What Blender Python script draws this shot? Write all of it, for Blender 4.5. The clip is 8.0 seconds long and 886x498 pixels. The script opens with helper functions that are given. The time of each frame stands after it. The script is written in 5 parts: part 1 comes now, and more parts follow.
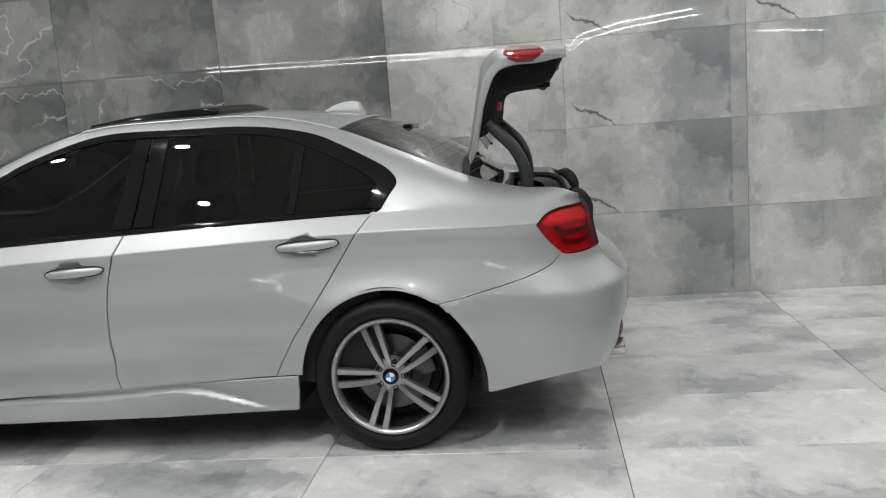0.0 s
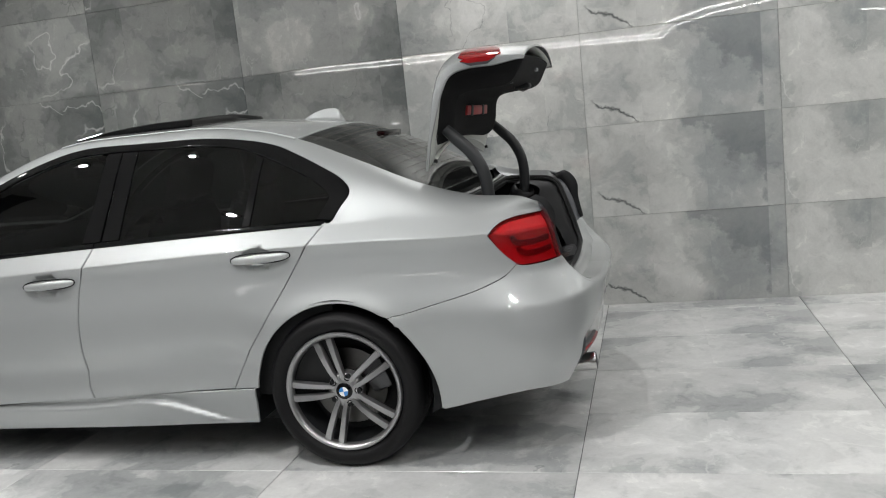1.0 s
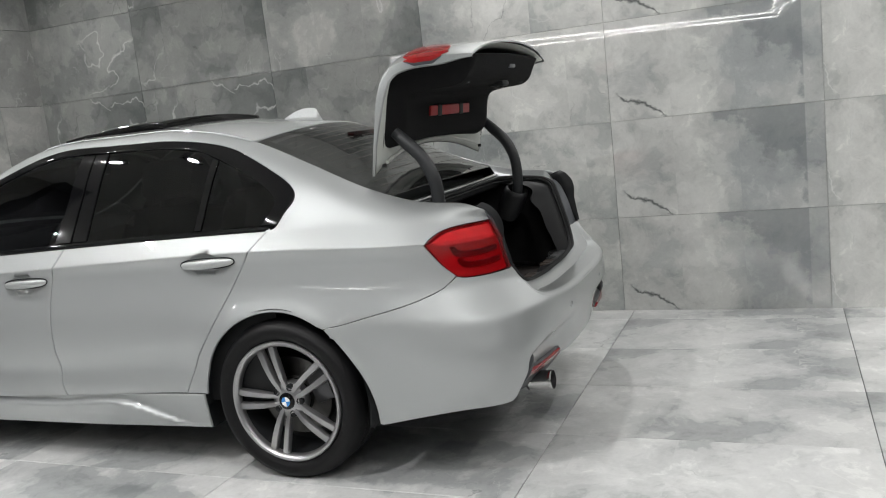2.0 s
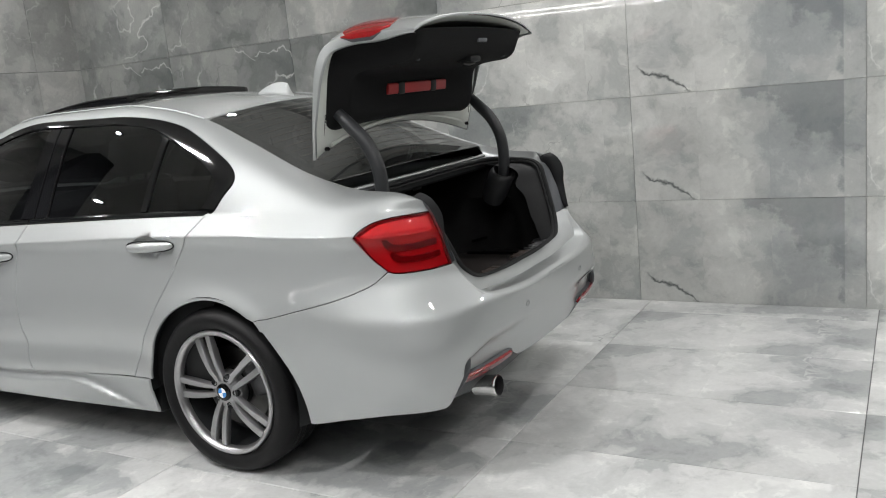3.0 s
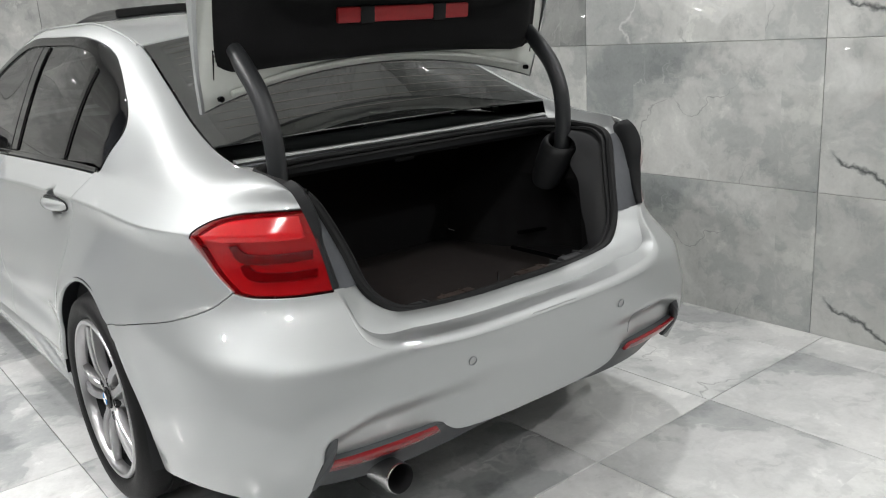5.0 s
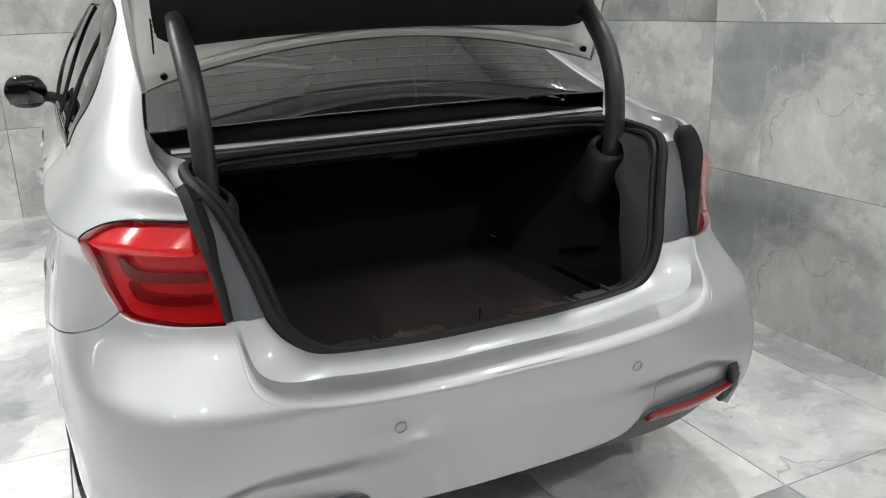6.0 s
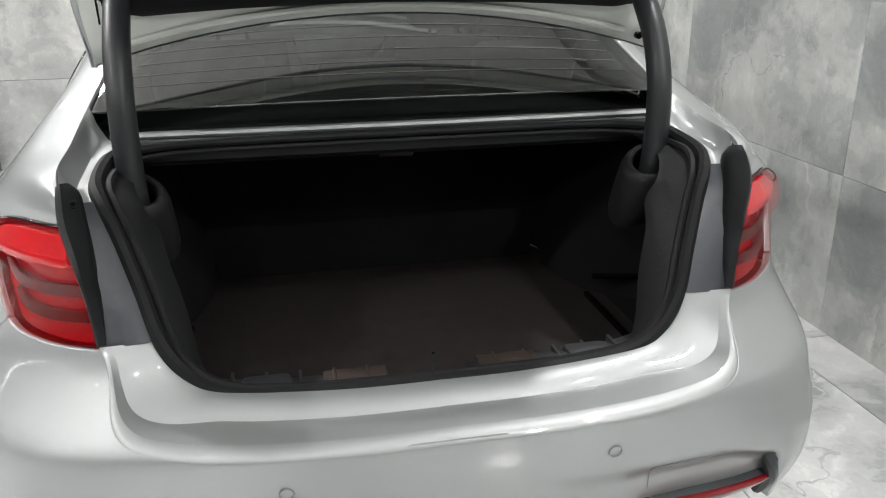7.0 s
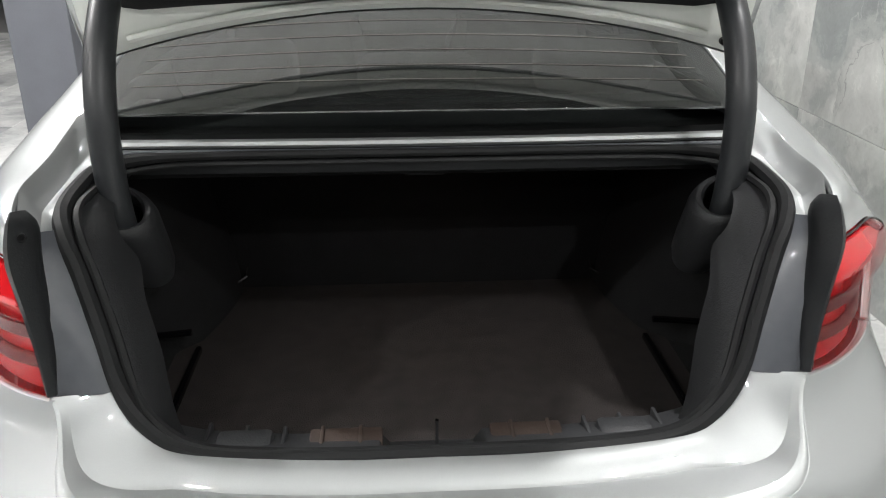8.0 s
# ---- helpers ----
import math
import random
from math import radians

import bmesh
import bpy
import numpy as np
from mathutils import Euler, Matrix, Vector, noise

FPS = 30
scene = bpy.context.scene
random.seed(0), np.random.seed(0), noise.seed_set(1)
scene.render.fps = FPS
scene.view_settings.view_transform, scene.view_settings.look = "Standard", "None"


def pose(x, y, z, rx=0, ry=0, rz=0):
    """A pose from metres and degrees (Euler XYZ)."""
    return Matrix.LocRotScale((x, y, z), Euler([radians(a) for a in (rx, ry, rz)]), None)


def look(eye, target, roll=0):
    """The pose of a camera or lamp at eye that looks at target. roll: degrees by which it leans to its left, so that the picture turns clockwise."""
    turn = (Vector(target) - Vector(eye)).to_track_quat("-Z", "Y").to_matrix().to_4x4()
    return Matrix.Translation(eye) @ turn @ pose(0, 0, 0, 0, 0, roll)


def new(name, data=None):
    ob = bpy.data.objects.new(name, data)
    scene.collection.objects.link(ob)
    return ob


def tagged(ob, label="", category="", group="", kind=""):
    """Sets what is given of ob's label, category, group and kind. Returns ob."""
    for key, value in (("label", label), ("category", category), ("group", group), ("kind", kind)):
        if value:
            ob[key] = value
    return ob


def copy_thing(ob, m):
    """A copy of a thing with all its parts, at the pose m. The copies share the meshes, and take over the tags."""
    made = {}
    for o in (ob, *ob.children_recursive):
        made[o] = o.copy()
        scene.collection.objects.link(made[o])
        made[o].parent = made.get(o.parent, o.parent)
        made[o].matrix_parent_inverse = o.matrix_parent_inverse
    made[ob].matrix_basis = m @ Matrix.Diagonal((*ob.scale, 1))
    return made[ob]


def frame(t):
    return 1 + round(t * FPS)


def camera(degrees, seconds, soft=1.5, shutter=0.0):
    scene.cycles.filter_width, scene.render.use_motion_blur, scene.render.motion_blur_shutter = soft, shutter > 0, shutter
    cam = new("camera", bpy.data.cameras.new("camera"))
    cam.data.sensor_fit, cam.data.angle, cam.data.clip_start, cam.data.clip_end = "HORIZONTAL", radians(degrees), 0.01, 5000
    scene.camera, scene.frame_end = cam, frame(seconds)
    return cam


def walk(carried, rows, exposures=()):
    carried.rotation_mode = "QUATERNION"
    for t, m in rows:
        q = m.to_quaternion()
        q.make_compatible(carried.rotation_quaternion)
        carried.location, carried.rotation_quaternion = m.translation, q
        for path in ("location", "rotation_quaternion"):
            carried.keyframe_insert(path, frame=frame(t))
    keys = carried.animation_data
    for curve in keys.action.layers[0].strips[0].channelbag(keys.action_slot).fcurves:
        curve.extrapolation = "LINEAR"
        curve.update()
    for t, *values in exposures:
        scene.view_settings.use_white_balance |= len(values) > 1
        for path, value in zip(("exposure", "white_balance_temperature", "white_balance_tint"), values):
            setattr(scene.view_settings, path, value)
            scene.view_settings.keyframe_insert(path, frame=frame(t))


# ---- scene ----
cam = camera(56.7, 8.0, soft=1.1)
PATH = [
    (0, (0.643, -4.024, 1.341), (0.403, -2.064, 1.026), -4.4),
    (0.5, (0.901, -3.892, 1.342), (0.545, -1.948, 1.032), -5.3),
    (1, (1.238, -3.8, 1.338), (0.738, -1.888, 1.032), -6.0),
    (1.5, (1.548, -3.67, 1.349), (0.916, -1.796, 1.046), -6.5),
    (1.7, (1.663, -3.568, 1.33), (0.97, -1.716, 1.028), -6.5),
    (2.8, (2.201, -3.081, 1.375), (1.248, -1.362, 1.008), -5.9),
    (3, (2.246, -2.961, 1.357), (1.257, -1.266, 0.974), -5.8),
    (3.5, (2.307, -2.586, 1.346), (1.205, -0.974, 0.91), -5.0),
    (4, (2.44, -2.229, 1.332), (1.199, -0.733, 0.86), -4.6),
    (4.5, (2.48, -1.874, 1.327), (1.106, -0.508, 0.831), -4.2),
    (4.7, (2.449, -1.705, 1.319), (1.019, -0.401, 0.817), -4.0),
    (5.8, (2.388, -0.901, 1.337), (0.687, -0.017, 0.766), -2.3),
    (6, (2.323, -0.777, 1.323), (0.584, 0.023, 0.742), -2.0),
    (6.5, (2.197, -0.509, 1.33), (0.395, 0.092, 0.707), -0.8),
    (7, (2.142, -0.252, 1.351), (0.297, 0.127, 0.678), -0.5),
    (7.5, (1.994, -0.129, 1.374), (0.143, 0.109, 0.656), 0.1),
    (8, (1.899, -0.058, 1.407), (0.056, 0.057, 0.64), 0.0),
]
walk(cam, [(t, look(eye, target, roll)) for t, eye, target, roll in PATH],
     exposures=[(0, -0.20), (1.7, -0.06), (3, 0.10), (4.5, 0.28), (6, 0.46), (7, 0.62), (8, 0.92)])

# ---- light ----
CEIL = 3.0
world = bpy.data.worlds.new("world")
scene.world = world
world.use_nodes = True
world.node_tree.nodes["Background"].inputs[0].default_value = (0.9, 0.95, 1.0, 1)
world.node_tree.nodes["Background"].inputs[1].default_value = 0.02


def lamp(name, kind, m, watts, size=0.1, size_y=0.0, colour=(1, 1, 1), spread=180):
    data = bpy.data.lights.new(name, kind)
    data.energy, data.color = watts, colour
    if kind == "AREA":
        data.shape, data.size = ("RECTANGLE" if size_y else "DISK"), size
        data.spread = radians(spread)
        if size_y:
            data.size_y = size_y
    ob = new(name, data)
    ob.matrix_world = m
    return ob


COOL = (1.0, 0.985, 0.98)
# ceiling downlights, four inferred, the rest unseen, added as fill: x, y, watts
DOWNLIGHTS_AND_FILL = [(-1.3, 0.95, 15), (0.50, 1.06, 33), (-1.7, -1.5, 50), (-2.7, -1.5, 30), (-2.1, -3.2, 36), (-3.0, 0.9, 18), (-3.30, -1.05, 3), (2.2, 1.15, 20), (3.6, 1.15, 55), (1.9, -0.9, 3),
              (-0.3, -2.35, 84), (2.1, -2.6, 60), (4.0, -1.4, 32), (-0.2, -4.2, 50), (2.4, -4.6, 50), (5.4, -3.6, 36), (-5.2, -3.6, 40), (-7.4, -3.6, 40), (-5.2, -6.0, 40)]
for x, y, watts in DOWNLIGHTS_AND_FILL:
    lamp("downlight_lamp", "AREA", pose(x, y, CEIL - 0.012), watts * 0.5, 0.095, colour=COOL, spread=160)


# ---- materials ----
def material(name):
    m = bpy.data.materials.new(name)
    m.use_nodes = True
    t = m.node_tree
    return m, t, t.nodes["Principled BSDF"]


def node(t, kind, values=(), operation="", blend_type="", data_type="", feature="", noise_dimensions=""):
    n = t.nodes.new(kind)
    if operation:
        n.operation = operation
    if data_type:
        n.data_type = data_type
    if blend_type:
        n.blend_type = blend_type
    if feature:
        n.feature = feature
    if noise_dimensions:
        n.noise_dimensions = noise_dimensions
    for k, v in dict(values).items():
        n.inputs[k].default_value = v
    return n


def link(t, a, i, b, j):
    t.links.new(a.outputs[i], b.inputs[j])


def ramp(t, stops):
    n = t.nodes.new("ShaderNodeValToRGB")
    e = n.color_ramp.elements
    while len(e) < len(stops):
        e.new(0.5)
    for k, (p, c) in enumerate(stops):
        e[k].position, e[k].color = p, (*c, 1) if len(c) == 3 else c
    return n


def simple(name, colour, rough=0.5, metal=0.0, coat=0.0, grain=0.0, scale=60.0, bump=0.0, mottle=0.12, spec=0.5):
    """A plain material with a slight mottle in its colour and gloss at two scales, and a fine bump."""
    m, t, p = material(name)
    co = node(t, "ShaderNodeTexCoord")
    big = node(t, "ShaderNodeTexNoise", {"Scale": scale * 0.06, "Detail": 3.0})
    fine = node(t, "ShaderNodeTexNoise", {"Scale": scale, "Detail": 4.0})
    link(t, co, "Object", big, "Vector")
    link(t, co, "Object", fine, "Vector")
    mix = node(t, "ShaderNodeMath", operation="MULTIPLY_ADD")
    mix.inputs[1].default_value = 0.5
    link(t, big, "Fac", mix, 0)
    half = node(t, "ShaderNodeMath", operation="MULTIPLY")
    half.inputs[1].default_value = 0.5
    link(t, fine, "Fac", half, 0)
    link(t, half, 0, mix, 2)
    lo, hi = [tuple(c * (1 + s * (mottle + grain)) for c in colour) for s in (-1, 1)]
    r = ramp(t, [(0.3, lo), (0.7, hi)])
    link(t, mix, 0, r, "Fac")
    link(t, r, "Color", p, "Base Color")
    rr = node(t, "ShaderNodeMapRange", {"From Min": 0.3, "From Max": 0.7, "To Min": rough * 0.88, "To Max": min(rough * 1.12, 1)})
    link(t, mix, 0, rr, "Value")
    link(t, rr, "Result", p, "Roughness")
    p.inputs["Metallic"].default_value = metal
    p.inputs["Specular IOR Level"].default_value = spec
    p.inputs["Coat Weight"].default_value = coat
    p.inputs["Coat Roughness"].default_value = 0.03
    if bump:
        b = node(t, "ShaderNodeBump", {"Strength": bump, "Distance": 0.002})
        link(t, fine, "Fac", b, "Height")
        link(t, b, "Normal", p, "Normal")
    return m


def paint_material():
    """Pearl silver-white car paint: fine metal flake under a clear coat."""
    m, t, p = material("silver_white_paint")
    co = node(t, "ShaderNodeTexCoord")
    flake = node(t, "ShaderNodeTexVoronoi", {"Scale": 2600.0})
    link(t, co, "Object", flake, "Vector")
    soft = node(t, "ShaderNodeTexNoise", {"Scale": 1.4, "Detail": 2.0})
    link(t, co, "Object", soft, "Vector")
    r = ramp(t, [(0.0, (0.34, 0.356, 0.355)), (1.0, (0.45, 0.467, 0.466))])
    link(t, flake, "Color", r, "Fac")
    link(t, r, "Color", p, "Base Color")
    p.inputs["Metallic"].default_value = 0.58
    rr = node(t, "ShaderNodeMapRange", {"To Min": 0.46, "To Max": 0.52})
    link(t, soft, "Fac", rr, "Value")
    link(t, rr, "Result", p, "Roughness")
    p.inputs["Coat Weight"].default_value = 1.0
    p.inputs["Coat Roughness"].default_value = 0.012
    p.inputs["Coat IOR"].default_value = 1.56
    return m


def glass_material(name, tint, alpha_dark, ior=1.52, veil=0.0):
    """Tinted car glass: a clear pane that lets part of the light through and mirrors the rest; a pale veil can stand in
    for mirrored light.
    """
    m, t, p = material(name)
    out = t.nodes["Material Output"]
    clear = node(t, "ShaderNodeBsdfTransparent", {"Color": (*tint, 1)})
    gloss = node(t, "ShaderNodeBsdfGlossy", {"Color": (1, 1, 1, 1), "Roughness": 0.015})
    fres = node(t, "ShaderNodeFresnel", {"IOR": ior})
    gain = node(t, "ShaderNodeMath", operation="MULTIPLY_ADD")
    gain.inputs[1].default_value, gain.inputs[2].default_value = 1.0, alpha_dark
    gain.use_clamp = True
    link(t, fres, 0, gain, 0)
    mix = node(t, "ShaderNodeMixShader")
    link(t, gain, 0, mix, 0)
    film = node(t, "ShaderNodeMixShader")
    haze = node(t, "ShaderNodeTexNoise", {"Scale": 5.0, "Detail": 4.0})
    weight = node(t, "ShaderNodeMapRange", {"From Min": 0.3, "From Max": 0.7, "To Min": veil * 0.75, "To Max": veil * 1.25})
    veil_colour = node(t, "ShaderNodeBsdfDiffuse", {"Color": (0.62, 0.66, 0.64, 1)})
    link(t, haze, "Fac", weight, "Value")
    link(t, weight, 0, film, 0)
    link(t, clear, 0, film, 1)
    link(t, veil_colour, 0, film, 2)
    link(t, film, 0, mix, 1)
    link(t, gloss, 0, mix, 2)
    link(t, mix, 0, out, "Surface")
    return m


def tile_material(name, tones, seed, veins=0.0, crack=False, polish=0.02, cuts=0.16):
    """Polished grey marble-look porcelain: broad washes of grey with ragged and straight-cut edges, veins and cracks, printed afresh on each tile."""
    m, t, p = material(name)
    co = node(t, "ShaderNodeTexCoord")
    info = node(t, "ShaderNodeObjectInfo")

    def maths(operation, a, b=None, c=None):
        n = node(t, "ShaderNodeMath", operation=operation)
        for k, v in enumerate((a, b, c)):
            if isinstance(v, tuple):
                link(t, v[0], v[1], n, k)
            elif v is not None:
                n.inputs[k].default_value = v
        return (n, 0)

    def noise(vector, scale, detail, rough, w):
        n = node(t, "ShaderNodeTexNoise", {"Scale": scale, "Detail": detail, "Roughness": rough, "W": w + seed * 3.7}, noise_dimensions="4D")
        link(t, vector[0], vector[1], n, "Vector")
        return n

    def span(value, a, b, lo=0.0, hi=1.0):
        n = node(t, "ShaderNodeMapRange", {"From Min": a, "From Max": b, "To Min": lo, "To Max": hi})
        link(t, value[0], value[1], n, "Value")
        return (n, 0)

    def blend(fac, a, colour, kind="MIX"):
        n = node(t, "ShaderNodeMix", data_type="RGBA", blend_type=kind)
        if isinstance(fac, tuple):
            link(t, fac[0], fac[1], n, 0)
        else:
            n.inputs[0].default_value = fac
        link(t, a[0], a[1], n, 6)
        if len(colour) == 2:
            link(t, colour[0], colour[1], n, 7)
        else:
            n.inputs[7].default_value = (*colour, 1)
        return (n, 2)

    # a few prints: the tile's random number picks one
    pick = maths("MULTIPLY", maths("FLOOR", maths("MULTIPLY", (info, "Random"), 6.0)), 3.31)
    if crack:
        pick = maths("MULTIPLY", pick, 0.004)
    sep = node(t, "ShaderNodeSeparateXYZ")
    link(t, co, "Object", sep, 0)
    # upright cuts in the print shift the wash from strip to strip
    cut_at = maths("FLOOR", maths("MULTIPLY_ADD", (sep, 0), 2.7, maths("MULTIPLY", pick, 0.37)))
    step = node(t, "ShaderNodeTexWhiteNoise", noise_dimensions="1D")
    link(t, cut_at[0], 0, step, "W")
    comb = node(t, "ShaderNodeCombineXYZ")
    link(t, maths("ADD", (sep, 0), pick)[0], 0, comb, 0)
    link(t, sep, 1, comb, 1)
    link(t, maths("ADD", pick, maths("MULTIPLY", (step, "Value"), cuts))[0], 0, comb, 2)
    place = (comb, 0)
    warp = noise(place, 3.2, 5.0, 0.55, 0.0)
    bent = blend(0.16, place, (warp, "Color"), "LINEAR_LIGHT")
    wash = noise(bent, 1.5, 9.0, 0.56, 1.0)
    dark, mid, pale = tones
    half = tuple((a + b) / 2 for a, b in zip(mid, pale))
    low = tuple(a * 0.45 + b * 0.55 for a, b in zip(dark, mid))
    cr = ramp(t, [(0.355, dark), (0.415, low), (0.455, low), (0.475, mid), (0.515, tuple(c * 1.08 for c in mid)), (0.535, half), (0.60, half), (0.64, pale)])
    link(t, wash, "Fac", cr, "Fac")
    # a second, smaller wash with crisp ragged rims
    second = noise(bent, 4.6, 12.0, 0.70, 2.0)
    sr = ramp(t, [(0.39, (0.72, 0.735, 0.74)), (0.43, (0.90, 0.90, 0.90)), (0.50, (1.0, 1.0, 1.0)), (0.57, (1.06, 1.06, 1.055)), (0.60, (1.24, 1.24, 1.22))])
    link(t, second, "Fac", sr, "Fac")
    last = blend(0.75, (cr, "Color"), (sr, "Color"), "MULTIPLY")
    grain = noise(place, 60.0, 5.0, 0.65, 3.0)
    gr = ramp(t, [(0.3, (0.95, 0.95, 0.95)), (0.7, (1.04, 1.04, 1.04))])
    link(t, grain, "Fac", gr, "Fac")
    last = blend(1.0, last, (gr, "Color"), "MULTIPLY")

    def vein(last, scale, width, colour, strength, w, gate_lo):
        """A wandering line where a soft noise crosses its middle, broken by a second one."""
        line = noise(bent, scale, 4.0, 0.5, w)
        off = maths("ABSOLUTE", maths("SUBTRACT", (line, "Fac"), 0.5))
        fac = span(off, 0.0, width, strength, 0.0)
        gate = noise(place, 1.3, 2.0, 0.5, w + 0.5)
        return blend(maths("MULTIPLY", fac, span((gate, "Fac"), gate_lo, gate_lo + 0.06)), last, colour)

    if veins:
        last = vein(last, 0.75, 0.0034, (0.74, 0.75, 0.73), 0.7 * veins, 11.0, 0.47)
        last = vein(last, 1.3, 0.0030, (0.10, 0.112, 0.11), 0.5 * veins, 17.0, 0.53)
    last = vein(last, 2.2, 0.0035, (0.62, 0.63, 0.61), 0.45, 23.0, 0.52)
    if crack:
        # a darker bed over the tile's upper corner, cut straight on one side
        edge_noise = noise((co, "Object"), 5.0, 7.0, 0.6, 9.0)
        bed = maths("MULTIPLY_ADD", (edge_noise, "Fac"), 0.9, maths("MULTIPLY_ADD", (sep, 1), 0.9, (sep, 0)))
        bed = maths("MULTIPLY", span(bed, 1.62, 1.68), span((sep, 0), 1.10, 1.095))
        last = blend(maths("MULTIPLY", bed, 0.55), last, (0.17, 0.19, 0.20))
        # the printed crack that runs from the tile's left edge down to its lower joint
        wob = noise((co, "Object"), 7.0, 5.0, 0.62, 0.0)
        fine = noise((co, "Object"), 26.0, 3.0, 0.6, 5.0)
        s1 = maths("ADD", maths("MULTIPLY_ADD", (sep, 0), 0.52, -0.262), (sep, 1))
        s2 = maths("ABSOLUTE", maths("MULTIPLY_ADD", (wob, "Fac"), 0.15, s1))
        thick = maths("MULTIPLY_ADD", (fine, "Fac"), 0.036, -0.005)
        r1 = node(t, "ShaderNodeMapRange", {"From Min": 0.0, "To Min": 1.0, "To Max": 0.0})
        link(t, s2[0], 0, r1, "Value")
        link(t, thick[0], 0, r1, "From Max")
        f = maths("MULTIPLY", maths("MULTIPLY", (r1, 0), span((sep, 0), 0.38, 0.30)), span((sep, 0), 0.03, 0.08))
        last = blend(f, last, (0.065, 0.072, 0.072))
    # each tile is fired a little lighter or darker
    shade = span((info, "Random"), 0.0, 1.0, 0.90, 1.10)
    tone = node(t, "ShaderNodeVectorMath", operation="SCALE")
    link(t, last[0], last[1], tone, 0)
    link(t, shade[0], 0, tone, "Scale")
    link(t, tone, 0, p, "Base Color")
    # a polished glaze over a softer sheen
    rg = span((wash, "Fac"), 0.3, 0.7, polish * 0.7, polish * 1.4)
    link(t, rg[0], 0, p, "Coat Roughness")
    p.inputs["Coat Weight"].default_value = 1.0
    p.inputs["Coat IOR"].default_value = 1.75
    p.inputs["Roughness"].default_value = 0.40
    return m


def lens_material():
    """Red moulded lamp cover: half clear, half dyed, with a hard gloss."""
    m, t, p = material("red_lamp_lens")
    co = node(t, "ShaderNodeTexCoord")
    n = node(t, "ShaderNodeTexNoise", {"Scale": 9.0, "Detail": 2.0})
    link(t, co, "Object", n, "Vector")
    r = ramp(t, [(0.35, (0.40, 0.0015, 0.004)), (0.7, (0.48, 0.002, 0.005))])
    link(t, n, "Fac", r, "Fac")
    link(t, r, "Color", p, "Base Color")
    p.inputs["Roughness"].default_value = 0.02
    p.inputs["Alpha"].default_value = 0.24
    p.inputs["Specular IOR Level"].default_value = 0.6
    return m


def emit_material(name, colour, strength):
    m, t, p = material(name)
    p.inputs["Base Color"].default_value = (0.8, 0.8, 0.8, 1)
    p.inputs["Emission Color"].default_value = (*colour, 1)
    p.inputs["Emission Strength"].default_value = strength
    return m


PAINT = paint_material()
GLOSS_BLACK = simple("gloss_black", (0.003, 0.003, 0.0035), 0.06, spec=0.35)
BLACK_PLASTIC = simple("black_plastic", (0.014, 0.015, 0.016), 0.5, bump=0.2, scale=240, spec=0.22)
GREY_PLASTIC = simple("dark_grey_plastic", (0.040, 0.044, 0.048), 0.45, bump=0.15, scale=240)
GREY_PRIMER = simple("grey_coated_metal", (0.075, 0.080, 0.090), 0.36, coat=0.3)
FLANK_FELT = simple("boot_flank_plastic", (0.012, 0.0127, 0.014), 0.6, bump=0.4, scale=300, grain=0.1)
SILL_PLASTIC = simple("sill_plastic", (0.032, 0.033, 0.035), 0.5, bump=0.3, scale=200)
# sill plastic with the boot lamp's warm glow put into its brown
WARM_LIT_SILL = simple("brown_stained_plastic", (0.045, 0.031, 0.025), 0.6, bump=0.3, scale=200, grain=0.2)
RUBBER = simple("rubber", (0.012, 0.0125, 0.013), 0.62, bump=0.25, scale=150, spec=0.22)
TYRE = simple("tyre_rubber", (0.005, 0.005, 0.0055), 0.55, bump=0.3, scale=120, spec=0.22)
CARPET = simple("boot_carpet", (0.027, 0.0232, 0.0222), 0.95, grain=0.35, scale=420, bump=0.8, spec=0.22)
LINER = simple("boot_liner_felt", (0.0085, 0.0086, 0.009), 0.95, grain=0.3, scale=380, bump=0.7, spec=0.22)
CABIN = simple("cabin_plastic", (0.012, 0.0125, 0.013), 0.6, bump=0.3, scale=200, spec=0.22)
LEATHER = simple("black_leather", (0.010, 0.010, 0.0105), 0.45, bump=0.5, scale=90, spec=0.22)
HEADLINER = simple("grey_headliner", (0.30, 0.30, 0.29), 0.9, grain=0.2, scale=300)
ALLOY = simple("gunmetal_alloy", (0.37, 0.37, 0.375), 0.30, metal=0.9, scale=30, mottle=0.03)
ALLOY_DARK = simple("dark_alloy", (0.10, 0.10, 0.105), 0.4, metal=0.9)
STEEL = simple("brushed_steel", (0.11, 0.108, 0.105), 0.35, metal=1.0, scale=200)
# mirror glass tinted down: its dark reflection is put into the colour
MIRROR = simple("dark_mirror", (0.10, 0.10, 0.105), 0.05, metal=1.0, mottle=0.02)
PALE_GREY = simple("pale_grey_plastic", (0.22, 0.23, 0.24), 0.4)
ARM_GREY = simple("charcoal_plastic", (0.022, 0.024, 0.026), 0.42, bump=0.1, scale=200)
CHROME = simple("chrome", (0.75, 0.75, 0.76), 0.08, metal=1.0, mottle=0.03)
RED_LENS = lens_material()
DARK_LENS = simple("smoked_red_lens", (0.008, 0.0004, 0.0008), 0.10, spec=0.3)
BRIGHT_LENS = simple("bright_red_lens", (0.72, 0.012, 0.02), 0.12, coat=1.0)
RED_BOWL = simple("red_lamp_bowl", (0.42, 0.004, 0.008), 0.25, metal=0.2)
RED_COVER = simple("red_lamp_cover", (0.30, 0.002, 0.004), 0.04)
RED_CASE = simple("red_plastic_case", (0.42, 0.018, 0.022), 0.45, bump=0.2, scale=120)
SIDE_GLASS = glass_material("tinted_side_glass", (0.07, 0.077, 0.077), 0.0, 1.42)
